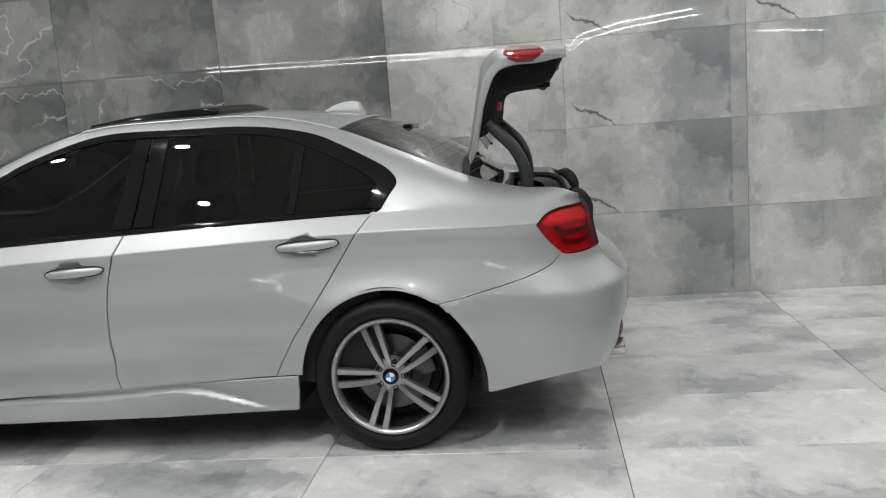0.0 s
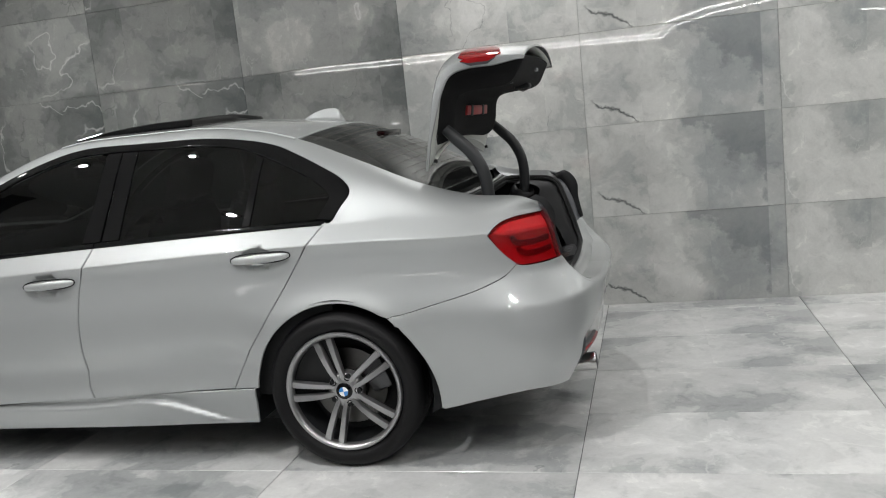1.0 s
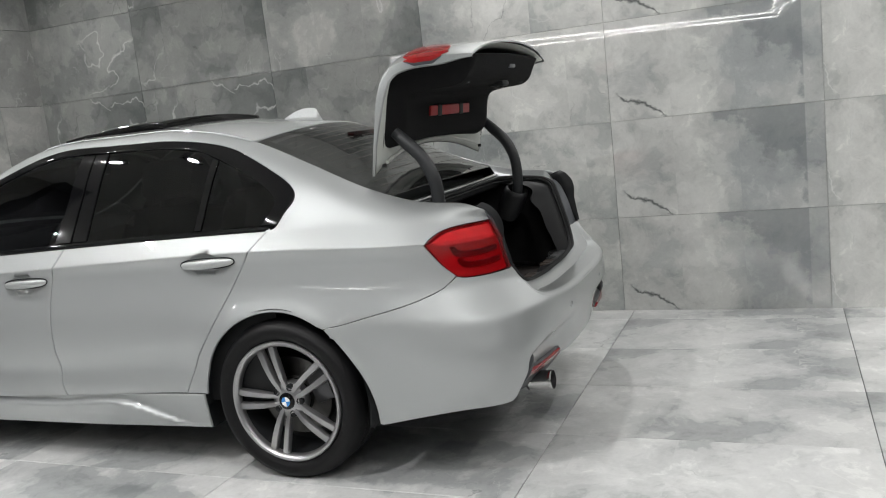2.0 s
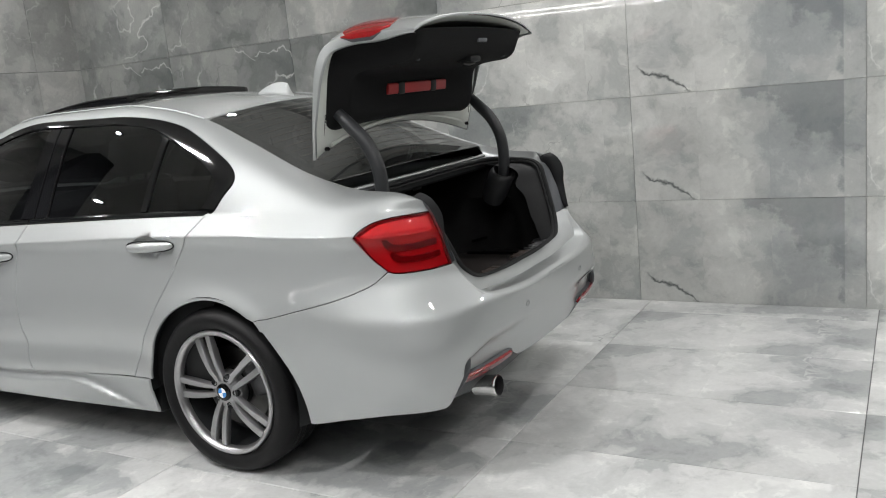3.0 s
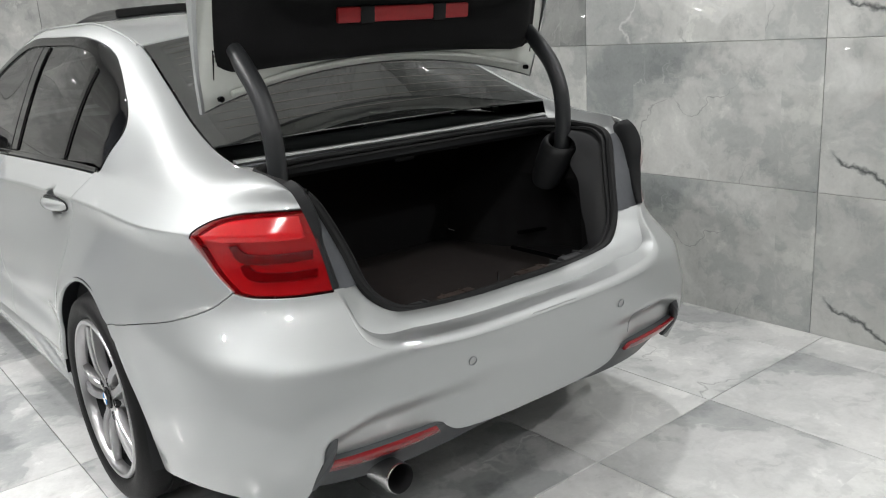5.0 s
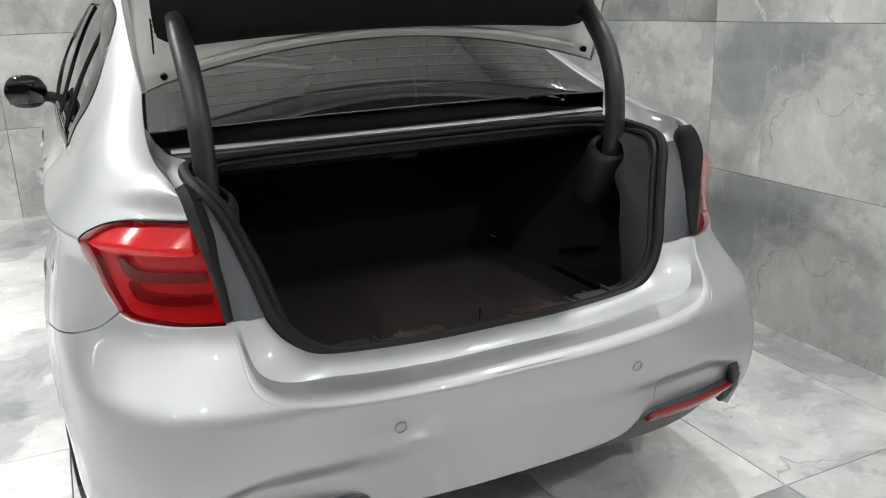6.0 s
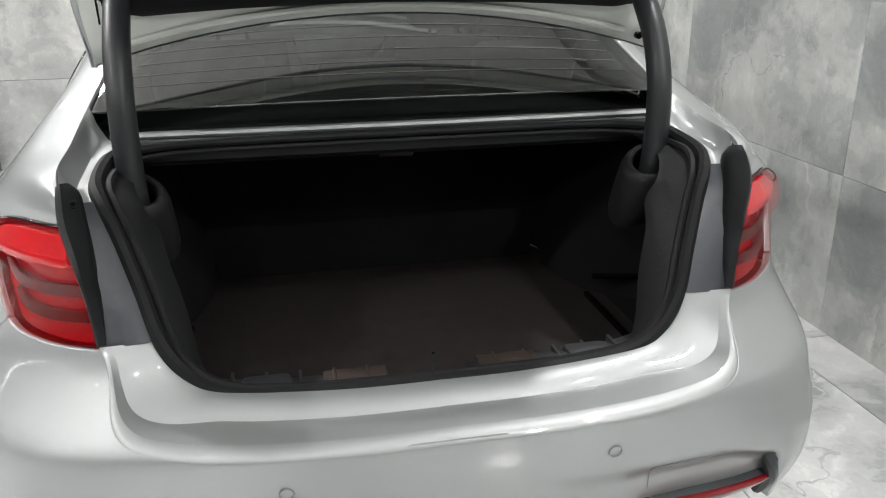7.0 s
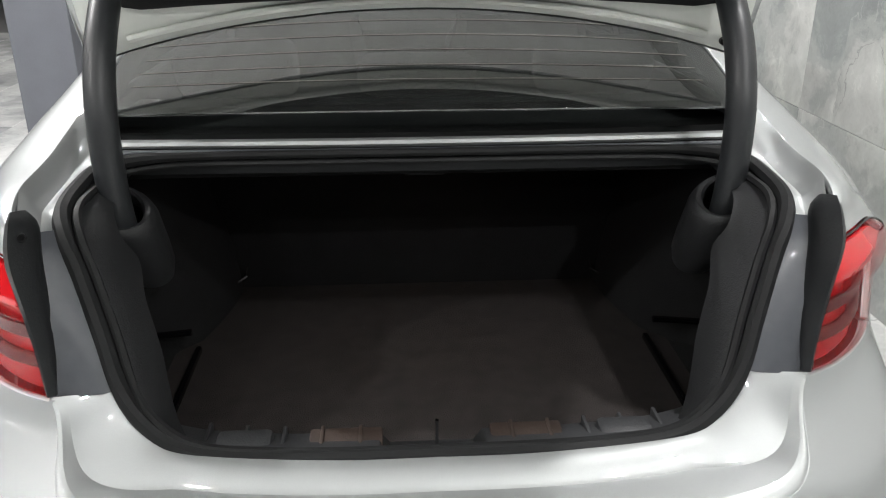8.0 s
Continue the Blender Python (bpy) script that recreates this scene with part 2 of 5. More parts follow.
# the pale veil puts the bright ceiling's reflection into the glass colour
REAR_GLASS = glass_material("tinted_rear_glass", (0.235, 0.262, 0.255), 0.18, 1.10, veil=0.035)
CLEAR_GLASS = glass_material("clear_windscreen_glass", (0.75, 0.80, 0.78), 0.02)
WALL_TILE = tile_material("cracked_wall_tile", ((0.36, 0.38, 0.38), (0.54, 0.55, 0.53), (0.70, 0.705, 0.68)), 1, crack=True, cuts=0.10)
WALL_TILE_CLOUDED = tile_material("clouded_wall_tile", ((0.33, 0.352, 0.347), (0.56, 0.57, 0.548), (0.76, 0.762, 0.735)), 2, veins=1.0)
# the dimmer light on the wall over the car is put into these tones
WALL_TILE_DIMMED = tile_material("veined_wall_tile", ((0.125, 0.138, 0.135), (0.25, 0.262, 0.254), (0.44, 0.445, 0.425)), 3, veins=1.0)
FLOOR_TILE = tile_material("floor_marble_tile", ((0.22, 0.236, 0.238), (0.52, 0.53, 0.525), (0.75, 0.755, 0.745)), 4, veins=1.0, polish=0.07, cuts=0.05)
WEST_TILE = tile_material("pale_marble_tile", ((0.26, 0.266, 0.256), (0.40, 0.405, 0.39), (0.56, 0.56, 0.54)), 5, veins=0.6)
GROUT = simple("dark_grout", (0.12, 0.12, 0.12), 0.9, bump=0.4)
PALE_GROUT = simple("grey_grout", (0.46, 0.465, 0.45), 0.9, bump=0.4)
REFLECTOR = simple("red_reflector_plastic", (0.20, 0.004, 0.008), 0.22, coat=0.5)
PLASTER = simple("white_plaster", (0.82, 0.82, 0.80), 0.85, bump=0.2, scale=90)
FAR_PAINT = simple("grey_wall_paint", (0.15, 0.15, 0.148), 0.8, bump=0.15, scale=90)
PALE_PAINT = simple("pale_wall_paint", (0.60, 0.60, 0.585), 0.6, bump=0.15, scale=90)
DARK_PAINT = simple("dark_grey_wall_paint", (0.10, 0.105, 0.12), 0.6, bump=0.15, scale=120)
LED = emit_material("led_strip", (1.0, 1.0, 0.985), 26.0)
WARM_LAMP = emit_material("warm_lamp", (1.0, 0.42, 0.15), 9.0)


# ---- mesh helpers ----
def finish(name, me, mat, parent, label):
    for m in (mat if isinstance(mat, (list, tuple)) else [mat]):
        me.materials.append(m)
    ob = new(name, me)
    if parent:
        ob.parent = parent
    if label:
        tagged(ob, label)
    return ob


def part(name, bm, mat, parent, label="", smooth=True, m=None):
    """Links a bmesh as one mesh object under a thing or a part."""
    me = bpy.data.meshes.new(name)
    bmesh.ops.recalc_face_normals(bm, faces=bm.faces)
    bm.to_mesh(me)
    bm.free()
    if smooth:
        me.polygons.foreach_set("use_smooth", [True] * len(me.polygons))
        me.set_sharp_from_angle(angle=radians(38))
    ob = finish(name, me, mat, parent, label)
    if m is not None:
        ob.matrix_basis = m
    return ob


def from_data(name, verts, faces, mat, parent, label="", normals=None, smooth=True):
    me = bpy.data.meshes.new(name)
    me.from_pydata([tuple(v) for v in verts], [], faces)
    me.update()
    if smooth:
        me.polygons.foreach_set("use_smooth", [True] * len(me.polygons))
    if normals is not None:
        me.normals_split_custom_set_from_vertices([tuple(n) for n in normals])
    elif smooth:
        me.set_sharp_from_angle(angle=radians(40))
    return finish(name, me, mat, parent, label)


def mirrored(ob, parent=None):
    """The same part on the car's other side, with its sub-parts."""
    me = ob.data.copy()
    co = np.empty(len(me.vertices) * 3)
    me.vertices.foreach_get("co", co)
    co = co.reshape(-1, 3)
    co[:, 1] *= -1
    faces = [tuple(reversed(p.vertices)) for p in me.polygons]
    nor = None
    if me.has_custom_normals:
        nor = np.zeros((len(me.vertices), 3))
        for lp, cn in zip(me.loops, me.corner_normals):
            nor[lp.vertex_index] = cn.vector
        nor[:, 1] *= -1
    idx = [p.material_index for p in me.polygons]
    o = from_data(ob.name.split(".")[0], co, faces, list(me.materials), parent or ob.parent, normals=nor)
    o.data.polygons.foreach_set("material_index", idx)
    for k in ("label",):
        if k in ob:
            o[k] = ob[k]
    for c in ob.children:
        mirrored(c, o)
    return o


def box(bm, x0, x1, y0, y1, z0, z1, bevel=0.0, seg=2, m=None):
    r = bmesh.ops.create_cube(bm, size=1.0)
    vs = r["verts"]
    bmesh.ops.transform(bm, matrix=Matrix.Translation(((x0 + x1) / 2, (y0 + y1) / 2, (z0 + z1) / 2)) @ Matrix.Diagonal((x1 - x0, y1 - y0, z1 - z0, 1)), verts=vs)
    if bevel:
        es = list({e for v in vs for e in v.link_edges})
        r = bmesh.ops.bevel(bm, geom=es, offset=bevel, segments=seg, affect="EDGES", profile=0.5)
        vs = r["verts"]
    if m is not None:
        bmesh.ops.transform(bm, matrix=m, verts=list({v for v in vs}))
    return bm


def rounded(x0, x1, y0, y1, z0, z1, bevel=0.01, seg=2, m=None):
    return box(bmesh.new(), x0, x1, y0, y1, z0, z1, bevel, seg, m)


def tube(points, radius, sides=12, flat=1.0, closed=False, caps=True, across=None):
    """A round bar along a line of points; radius may be a list, flat squashes it upright."""
    bm = bmesh.new()
    pts = [Vector(p) for p in points]
    n = len(pts)
    rings = []
    for i, p in enumerate(pts):
        a = pts[(i - 1) % n] if closed or i else p
        b = pts[(i + 1) % n] if closed or i < n - 1 else p
        d = (b - a).normalized()
        side = d.cross(Vector((0, 0, 1)))
        if side.length < 0.05:
            side = d.cross(Vector((0, 1, 0)))
        if across:
            side = Vector(across)
        side.normalize()
        up = side.cross(d).normalized()
        r = radius[i] if isinstance(radius, (list, tuple)) else radius
        rings.append([bm.verts.new(p + side * r * flat * math.cos(2 * math.pi * k / sides) + up * r * math.sin(2 * math.pi * k / sides)) for k in range(sides)])
    for i in range(n if closed else n - 1):
        a, b = rings[i], rings[(i + 1) % n]
        for k in range(sides):
            bm.faces.new((a[k], a[(k + 1) % sides], b[(k + 1) % sides], b[k]))
    if caps and not closed:
        bm.faces.new(rings[0])
        bm.faces.new(list(reversed(rings[-1])))
    return bm


def turned(profile, steps=48):
    """A lathe: (radius, place along the axis) pairs turned about y."""
    bm = bmesh.new()
    rings = []
    for r, a in profile:
        rings.append([bm.verts.new((r * math.cos(2 * math.pi * k / steps), a, r * math.sin(2 * math.pi * k / steps))) for k in range(steps)])
    for a, b in zip(rings, rings[1:]):
        for k in range(steps):
            bm.faces.new((a[k], a[(k + 1) % steps], b[(k + 1) % steps], b[k]))
    return bm


def smooth_line(pts, per=6):
    """A Catmull-Rom line through the points."""
    pts = [np.array(p, float) for p in pts]
    ext = [2 * pts[0] - pts[1], *pts, 2 * pts[-1] - pts[-2]]
    out = []
    for i in range(1, len(ext) - 2):
        a, b, c, d = ext[i - 1:i + 3]
        for k in range(per):
            t = k / per
            out.append(0.5 * (2 * b + (c - a) * t + (2 * a - 5 * b + 4 * c - d) * t * t + (3 * b - a - 3 * c + d) * t ** 3))
    out.append(pts[-1])
    return [tuple(p) for p in out]


def dense(outline, step):
    out = []
    n = len(outline)
    for i in range(n):
        a, b = np.array(outline[i], float), np.array(outline[(i + 1) % n], float)
        d = np.linalg.norm(b - a)
        if d < 1e-5:
            continue
        k = max(1, int(math.ceil(d / step)))
        out += [tuple(a + (b - a) * j / k) for j in range(k)]
    return out


def inset(pts, d):
    """The closed outline (counter-clockwise) moved inwards by d."""
    p = np.array(pts)
    e = np.roll(p, -1, 0) - p
    e /= np.linalg.norm(e, axis=1)[:, None] + 1e-12
    nrm = np.stack([-e[:, 1], e[:, 0]], 1)
    prev = np.roll(nrm, 1, 0)
    v = nrm + prev
    k = 1 + (nrm * prev).sum(1)
    v = v / np.maximum(k, 0.45)[:, None]
    return [tuple(q) for q in p + v * d]


def area2(pts):
    p = np.array(pts)
    q = np.roll(p, -1, 0)
    return float((p[:, 0] * q[:, 1] - q[:, 0] * p[:, 1]).sum())


def inside(pts, grid):
    p = np.array(pts)
    q = np.roll(p, -1, 0)
    x, y = grid[:, 0:1], grid[:, 1:2]
    cross = ((p[:, 1] > y) != (q[:, 1] > y)) & (x < (q[:, 0] - p[:, 0]) * (y - p[:, 1]) / (q[:, 1] - p[:, 1] + 1e-15) + p[:, 0])
    return cross.sum(1) % 2 == 1


def away(pts, grid):
    p = np.array(pts)
    return np.sqrt(((grid[:, None, :] - p[None]) ** 2).sum(2)).min(1)


def normal_at(f, u, s):
    h = 0.004
    n = (Vector(f(u + h, s)) - Vector(f(u - h, s))).cross(Vector(f(u, s + h)) - Vector(f(u, s - h)))
    return n.normalized() if n.length > 1e-12 else Vector((0, 0, 1))


from mathutils.geometry import delaunay_2d_cdt


def plate(name, outline, f, mat, parent, label="", step=0.03, depth=0.012, gap=0.002, lip=0.003, lift=0.0, grid_step=None, ridge=None):
    """A panel cut out of the surface f(u, s) along an outline in (u, s), with a rounded edge that turns in."""
    pts = dense(outline, step * 0.6)
    if area2(pts) < 0:
        pts = pts[::-1]
    r0, r1 = inset(pts, gap), inset(pts, gap + lip)
    lo, hi = np.min(r1, 0), np.max(r1, 0)
    gs = grid_step or step
    gx, gy = np.meshgrid(np.arange(lo[0] + gs / 2, hi[0], gs), np.arange(lo[1] + gs / 2, hi[1], gs))
    grid = np.stack([gx.ravel(), gy.ravel()], 1)
    if ridge is not None:
        grid = grid[np.abs(np.array([g[1] - ridge(g[0]) for g in grid])) > 0.011]
        along = np.arange(lo[0], hi[0], 0.012)
        grid = np.concatenate([grid] + [np.array([(u, ridge(u) + d) for u in along]) for d in (0.006, 0.0, -0.006)])
    if len(grid):
        grid = grid[inside(r1, grid)]
    if len(grid):
        grid = grid[away(r1, grid) > gs * 0.45]
    n = len(r1)
    co = [Vector(p) for p in r1] + [Vector(g) for g in grid]
    res = delaunay_2d_cdt(co, [], [list(range(n))], 1, 1e-6)
    flat, faces = res[0], [tuple(t) for t in res[2]]
    verts, normals = [], []
    for p in flat:
        nn = normal_at(f, p[0], p[1])
        verts.append(Vector(f(p[0], p[1])) + nn * lift)
        normals.append(nn)
    # find where each outline point went
    where = {}
    for new_i, olds in enumerate(res[3]):
        for o in olds:
            if o < n:
                where[o] = new_i
    base = len(verts)
    for ring_depth in (min(lip, depth), depth):
        for i, (u, s) in enumerate(r0):
            nn = normal_at(f, u, s)
            p = Vector(f(u, s)) + nn * lift
            out = (p - verts[where.get(i, 0)]).normalized() if i in where else nn
            verts.append(p - nn * ring_depth)
            normals.append((nn * 0.5 + out).normalized() if ring_depth != depth else out)
    for i in range(n):
        j = (i + 1) % n
        if i in where and j in where:
            faces.append((where[i], base + i, base + j, where[j]))
        faces.append((base + i, base + n + i, base + n + j, base + j))
    return from_data(name, verts, faces, mat, parent, label, normals)


def loft(name, rows, mat, parent, label="", closed=False, flip=False):
    """A surface through rows of points."""
    m, n = len(rows), len(rows[0])
    verts = [p for r in rows for p in r]
    faces = []
    for i in range(m - 1):
        for k in range(n if closed else n - 1):
            a, b = i * n + k, i * n + (k + 1) % n
            q = (a, b, b + n, a + n)
            faces.append(tuple(reversed(q)) if flip else q)
    return from_data(name, verts, faces, mat, parent, label)


def resample(line, count):
    p = np.array([tuple(v) for v in line])
    run = np.concatenate([[0], np.cumsum(np.linalg.norm(np.diff(p, axis=0), axis=1))])
    t = np.linspace(0, run[-1], count)
    return [Vector([np.interp(a, run, p[:, k]) for k in range(p.shape[1])]) for a in t]


# ---- the room ----
WALL_Y, WEST_X = 1.716, -3.80


def slab(name, x0, x1, y0, y1, z0, z1, mat, label, category, bevel=0.0):
    ob = part(name, rounded(x0, x1, y0, y1, z0, z1, bevel) if bevel else box(bmesh.new(), x0, x1, y0, y1, z0, z1), mat, None, smooth=False)
    return tagged(ob, label, category, kind="structure")


floor = slab("floor", -14, 9, -22, 1.9, -0.2, -0.006, GROUT, "polished grey marble-look tiled showroom floor", "floor")
wall_north = slab("wall_north", -4.0, 9, WALL_Y + 0.010, 1.95, -0.2, CEIL, PALE_GROUT, "polished grey marble-look tiled showroom wall with dark cracks", "wall")
wall_west = slab("wall_west", -4.0, WEST_X - 0.010, -2.09, WALL_Y + 0.010, -0.2, CEIL, GROUT, "pale grey marble-look tiled wall in front of the car", "wall")
pillar = slab("pillar", -4.05, WEST_X + 0.20, -2.48, -2.09, -0.006, CEIL, DARK_PAINT, "dark grey painted pillar at the end of the tiled wall", "pillar", 0.006)
ceiling = slab("ceiling", -14, 9, -22, 1.95, CEIL, CEIL + 0.15, PLASTER, "white plaster showroom ceiling with recessed lights", "ceiling")
# unseen walls added to close the room, grey to keep what they mirror dark
wall_east = slab("wall_east", 9, 9.2, -22, 1.95, -0.2, CEIL, FAR_PAINT, "plain grey wall added out of view to close the showroom", "wall")
wall_south = slab("wall_south", -14, 9, -22.2, -22, -0.2, CEIL, FAR_PAINT, "plain grey wall added out of view to close the showroom", "wall")
# paled to brighten the tiled wall's reflections; the return wall is added unseen
wall_far_west = slab("wall_far_west", -14.2, -14, -22, 1.95, -0.2, CEIL, PALE_PAINT, "plain pale grey painted showroom wall", "wall")
wall_return = slab("wall_return", -14, -4.05, -2.40, -2.20, -0.2, CEIL, PALE_PAINT, "plain pale grey painted showroom wall", "wall")


def ceiling_light():
    """A round recessed downlight; most copies are fittings added for the fill lamps."""
    bm = turned([(0.100, 0.0), (0.102, -0.006), (0.088, -0.010), (0.082, -0.004), (0.082, 0.0)], 32)
    bmesh.ops.rotate(bm, matrix=Matrix.Rotation(radians(90), 3, "X"), verts=bm.verts, cent=(0, 0, 0))
    ob = part("ceiling_light", bm, CHROME, None)
    tagged(ob, "round metal-rimmed ceiling downlight, most of them added for fill", "ceiling light", group="downlights in the ceiling")
    return ob


first = ceiling_light()
for i, (x, y, watts) in enumerate(DOWNLIGHTS_AND_FILL):
    m = pose(x, y, CEIL - 0.001)
    if i:
        copy_thing(first, m)
    else:
        first.matrix_basis = m


def led_line(points, drop=0.02):
    """A slim LED profile under the ceiling, bent at its corners; a lowered one hangs on thin rods."""
    bm = tube([(x, y, CEIL - drop) for x, y in points], 0.0075, 4)
    ob = part("led_strip", bm, LED, None, smooth=False)
    if drop > 0.1:
        for x, y in points:
            part("rod", tube([(x, y, CEIL - drop + 0.01), (x, y, CEIL + 0.002)], 0.004, 6), CHROME, ob, "thin hanging rod")
    return tagged(ob, "slim white LED light line along the ceiling, bent at angles", "light strip", group="light lines on the ceiling")


for points, drop in (([(-7.3, -12.45), (-4.2, -13.4), (-4.1, -13.1), (1.70, -15.3), (1.75, -12.3), (2.45, -10.2), (3.65, -8.75)], 0.02),
                     ([(-7.4, -12.7), (-2.0, -14.4), (-1.9, -14.0), (1.8, -15.6), (1.9, -12.5), (2.6, -10.4), (3.8, -8.9)], 0.105), ([(6.5, -15.6), (8.9, -17.7)], 0.02)):
    led_line(points, drop)


def tile_mesh(name, w, h, d):
    """One tile with a slightly eased edge, its face at 0."""
    bm = bmesh.new()
    e = 0.0015
    a = [bm.verts.new(p) for p in ((e, e, 0), (w - e, e, 0), (w - e, h - e, 0), (e, h - e, 0))]
    b = [bm.verts.new(p) for p in ((0, 0, -e), (w, 0, -e), (w, h, -e), (0, h, -e))]
    c = [bm.verts.new(p) for p in ((0, 0, -d), (w, 0, -d), (w, h, -d), (0, h, -d))]
    bm.faces.new(a)
    for r, s in ((a, b), (b, c)):
        for k in range(4):
            bm.faces.new((r[k], s[k], s[(k + 1) % 4], r[(k + 1) % 4]))
    bmesh.ops.recalc_face_normals(bm, faces=bm.faces)
    me = bpy.data.meshes.new(name)
    bm.to_mesh(me)
    bm.free()
    return me


TILE_W, TILE_H, JOINT = 1.2, 0.6, 0.003


def lay(surface, mesh, mat, origin, right, up, cols, rows):
    """Tiles as parts of a floor or wall; origin is the corner of tile (0, 0)."""
    if not mesh.materials:
        mesh.materials.append(mat)
    rt, ut = Vector(right), Vector(up)
    nt = rt.cross(ut)
    turn = Matrix((rt, ut, nt)).transposed().to_4x4()
    for i in cols:
        for j in rows:
            ob = new("tile", mesh)
            ob.parent = surface
            ob.matrix_basis = Matrix.Translation(Vector(origin) + rt * (i * TILE_W) + ut * (j * TILE_H)) @ turn



# ---- the car ----
def spline(*pts):
    """A smooth curve through (x, value) pairs, monotone between neighbours; values may be tuples."""
    xs = [float(p[0]) for p in pts]
    ys = np.array([np.atleast_1d(p[1]) for p in pts], float)
    d = np.diff(ys, axis=0) / np.diff(xs)[:, None]
    m = np.vstack([d[:1], (d[1:] + d[:-1]) / 2, d[-1:]])
    m[1:-1][d[1:] * d[:-1] <= 0] = 0
    ys, m = ys.tolist(), m.tolist()
    last, single = len(xs) - 2, len(ys[0]) == 1

    def at(x):
        x = min(max(x, xs[0]), xs[-1])
        i = 0
        while i < last and x > xs[i + 1]:
            i += 1
        h = xs[i + 1] - xs[i]
        t = (x - xs[i]) / h
        a, b, c, e = (1 + 2 * t) * (1 - t) ** 2, t * (1 - t) ** 2 * h, t * t * (3 - 2 * t), t * t * (t - 1) * h
        if single:
            return a * ys[i][0] + b * m[i][0] + c * ys[i + 1][0] + e * m[i + 1][0]
        return [a * p + b * q + c * r + e * w for p, q, r, w in zip(ys[i], m[i], ys[i + 1], m[i + 1])]
    return at


def ease(a, b, x):
    t = min(max((x - a) / (b - a), 0), 1)
    return t * t * (3 - 2 * t)


AXLE_Z, ARCH_R, WHEELBASE = 0.318, 0.362, 2.81
X_REAR, X_FRONT = 0.25, -2.85          # where the plan outline begins to turn in
belt_z = spline((-3.6, 0.70), (-3.2, 0.80), (-2.6, 0.885), (-2.2, 0.915), (-1.65, 0.942), (-1.1, 0.962), (-0.4, 0.982), (0.0, 0.988), (0.3, 0.982), (0.6, 0.968), (0.9, 0.958), (2.0, 0.958))
crease_z = spline((-3.4, 0.74), (-2.4, 0.825), (-1.63, 0.86), (-0.75, 0.893), (-0.4, 0.905), (0.07, 0.912), (0.52, 0.902), (0.9, 0.895), (2.0, 0.895))
belt_w = spline((-3.6, 0.74), (-2.6, 0.765), (-1.6, 0.775), (-0.6, 0.772), (0.0, 0.765), (0.3, 0.765), (0.6, 0.775), (2.0, 0.775))
low_w = spline((0.10, 0.770), (0.17, 0.815), (0.22, 0.835), (0.30, 0.848), (0.42, 0.853), (0.52, 0.856), (0.60, 0.8555), (0.66, 0.851), (0.72, 0.842), (0.78, 0.832), (0.83, 0.827), (0.90, 0.825))
rear_x = spline((0.10, 0.86), (0.20, 0.935), (0.30, 0.965), (0.42, 0.990), (0.52, 1.014), (0.59, 1.026), (0.622, 1.030), (0.645, 1.024), (0.68, 1.004), (0.74, 0.972), (0.80, 0.955), (0.90, 0.945), (1.0, 0.935))
front_x = spline((0.10, -3.42), (0.22, -3.53), (0.35, -3.56), (0.50, -3.57), (0.65, -3.54), (0.76, -3.44), (1.0, -3.30))
# unrolled corner: arc length against the angle of a superellipse quarter; the bumper is squarer than the lamps over it
POWER = 2.8
corner_power = spline((0.10, 4.2), (0.30, 4.3), (0.40, 5.0), (0.48, 4.7), (0.56, 4.0), (0.615, 3.6), (0.66, 3.15), (0.74, 2.8), (1.2, 2.8))


def corner_table(length, width):
    a = np.linspace(0, math.pi / 2, 241)
    pts = np.stack([length * np.sin(a) ** (2 / POWER), width * np.cos(a) ** (2 / POWER)], 1)
    return np.concatenate([[0], np.cumsum(np.hypot(*np.diff(pts, axis=0).T))]).tolist()


REAR_RUN = corner_table(0.77, 0.85)
FRONT_RUN = corner_table(0.70, 0.85)
U_END = X_REAR + REAR_RUN[-1]
U_NOSE = X_FRONT - FRONT_RUN[-1]


def corner(run, d, power):
    """How far round the corner, along and across, at the arc length d."""
    lo, hi = 0, 240
    while hi - lo > 1:
        mid = (lo + hi) // 2
        lo, hi = (mid, hi) if run[mid] <= d else (lo, mid)
    a = (lo + min(max((d - run[lo]) / (run[hi] - run[lo]), 0), 1)) * math.pi / 480
    return math.sin(a) ** (2 / power), max(math.cos(a), 0) ** (2 / power)


def half_width(x, z):
    """Half the body's width below the belt, with the shoulder crease, the sill and the wheel-arch lips."""
    zc, zb = crease_z(x), belt_z(x)
    wc = low_w(0.90) + 0.010
    if z >= zc:
        t = (z - zc) / (zb - zc)
        w = wc + (belt_w(x) - wc) * t
    else:
        drop = zc - z
        w = low_w(z * 0.90 / zc) - 0.003 * math.exp(-((drop - 0.045) / 0.03) ** 2) + 0.010 * math.exp(-drop / 0.022)
    # hollow above the sill and swelling below the lower crease
    mid = -2.2 < x < 0.0
    if mid:
        k = ease(-2.3, -1.9, x) * (1 - ease(-0.55, -0.2, x))
        zl = 0.455 + 0.03 * (x + 1.4)
        w -= 0.016 * k * math.exp(-((z - zl + 0.03) / 0.055) ** 2)
    for ax in (0.0, -WHEELBASE):
        r = math.hypot(x - ax, z - AXLE_Z)
        if z > 0.12:
            fade = 1 - 0.75 * ease(0.62, 0.78, z)
            tuck = 1 if x < ax + 0.1 else 1 - 0.9 * (1 - ease(0.22, 0.55, z))
            w += fade * tuck * (0.014 * math.exp(-((max(r - ARCH_R, 0)) / 0.16) ** 2) + 0.010 * math.exp(-((max(r - ARCH_R, 0)) / 0.045) ** 2))
    return w


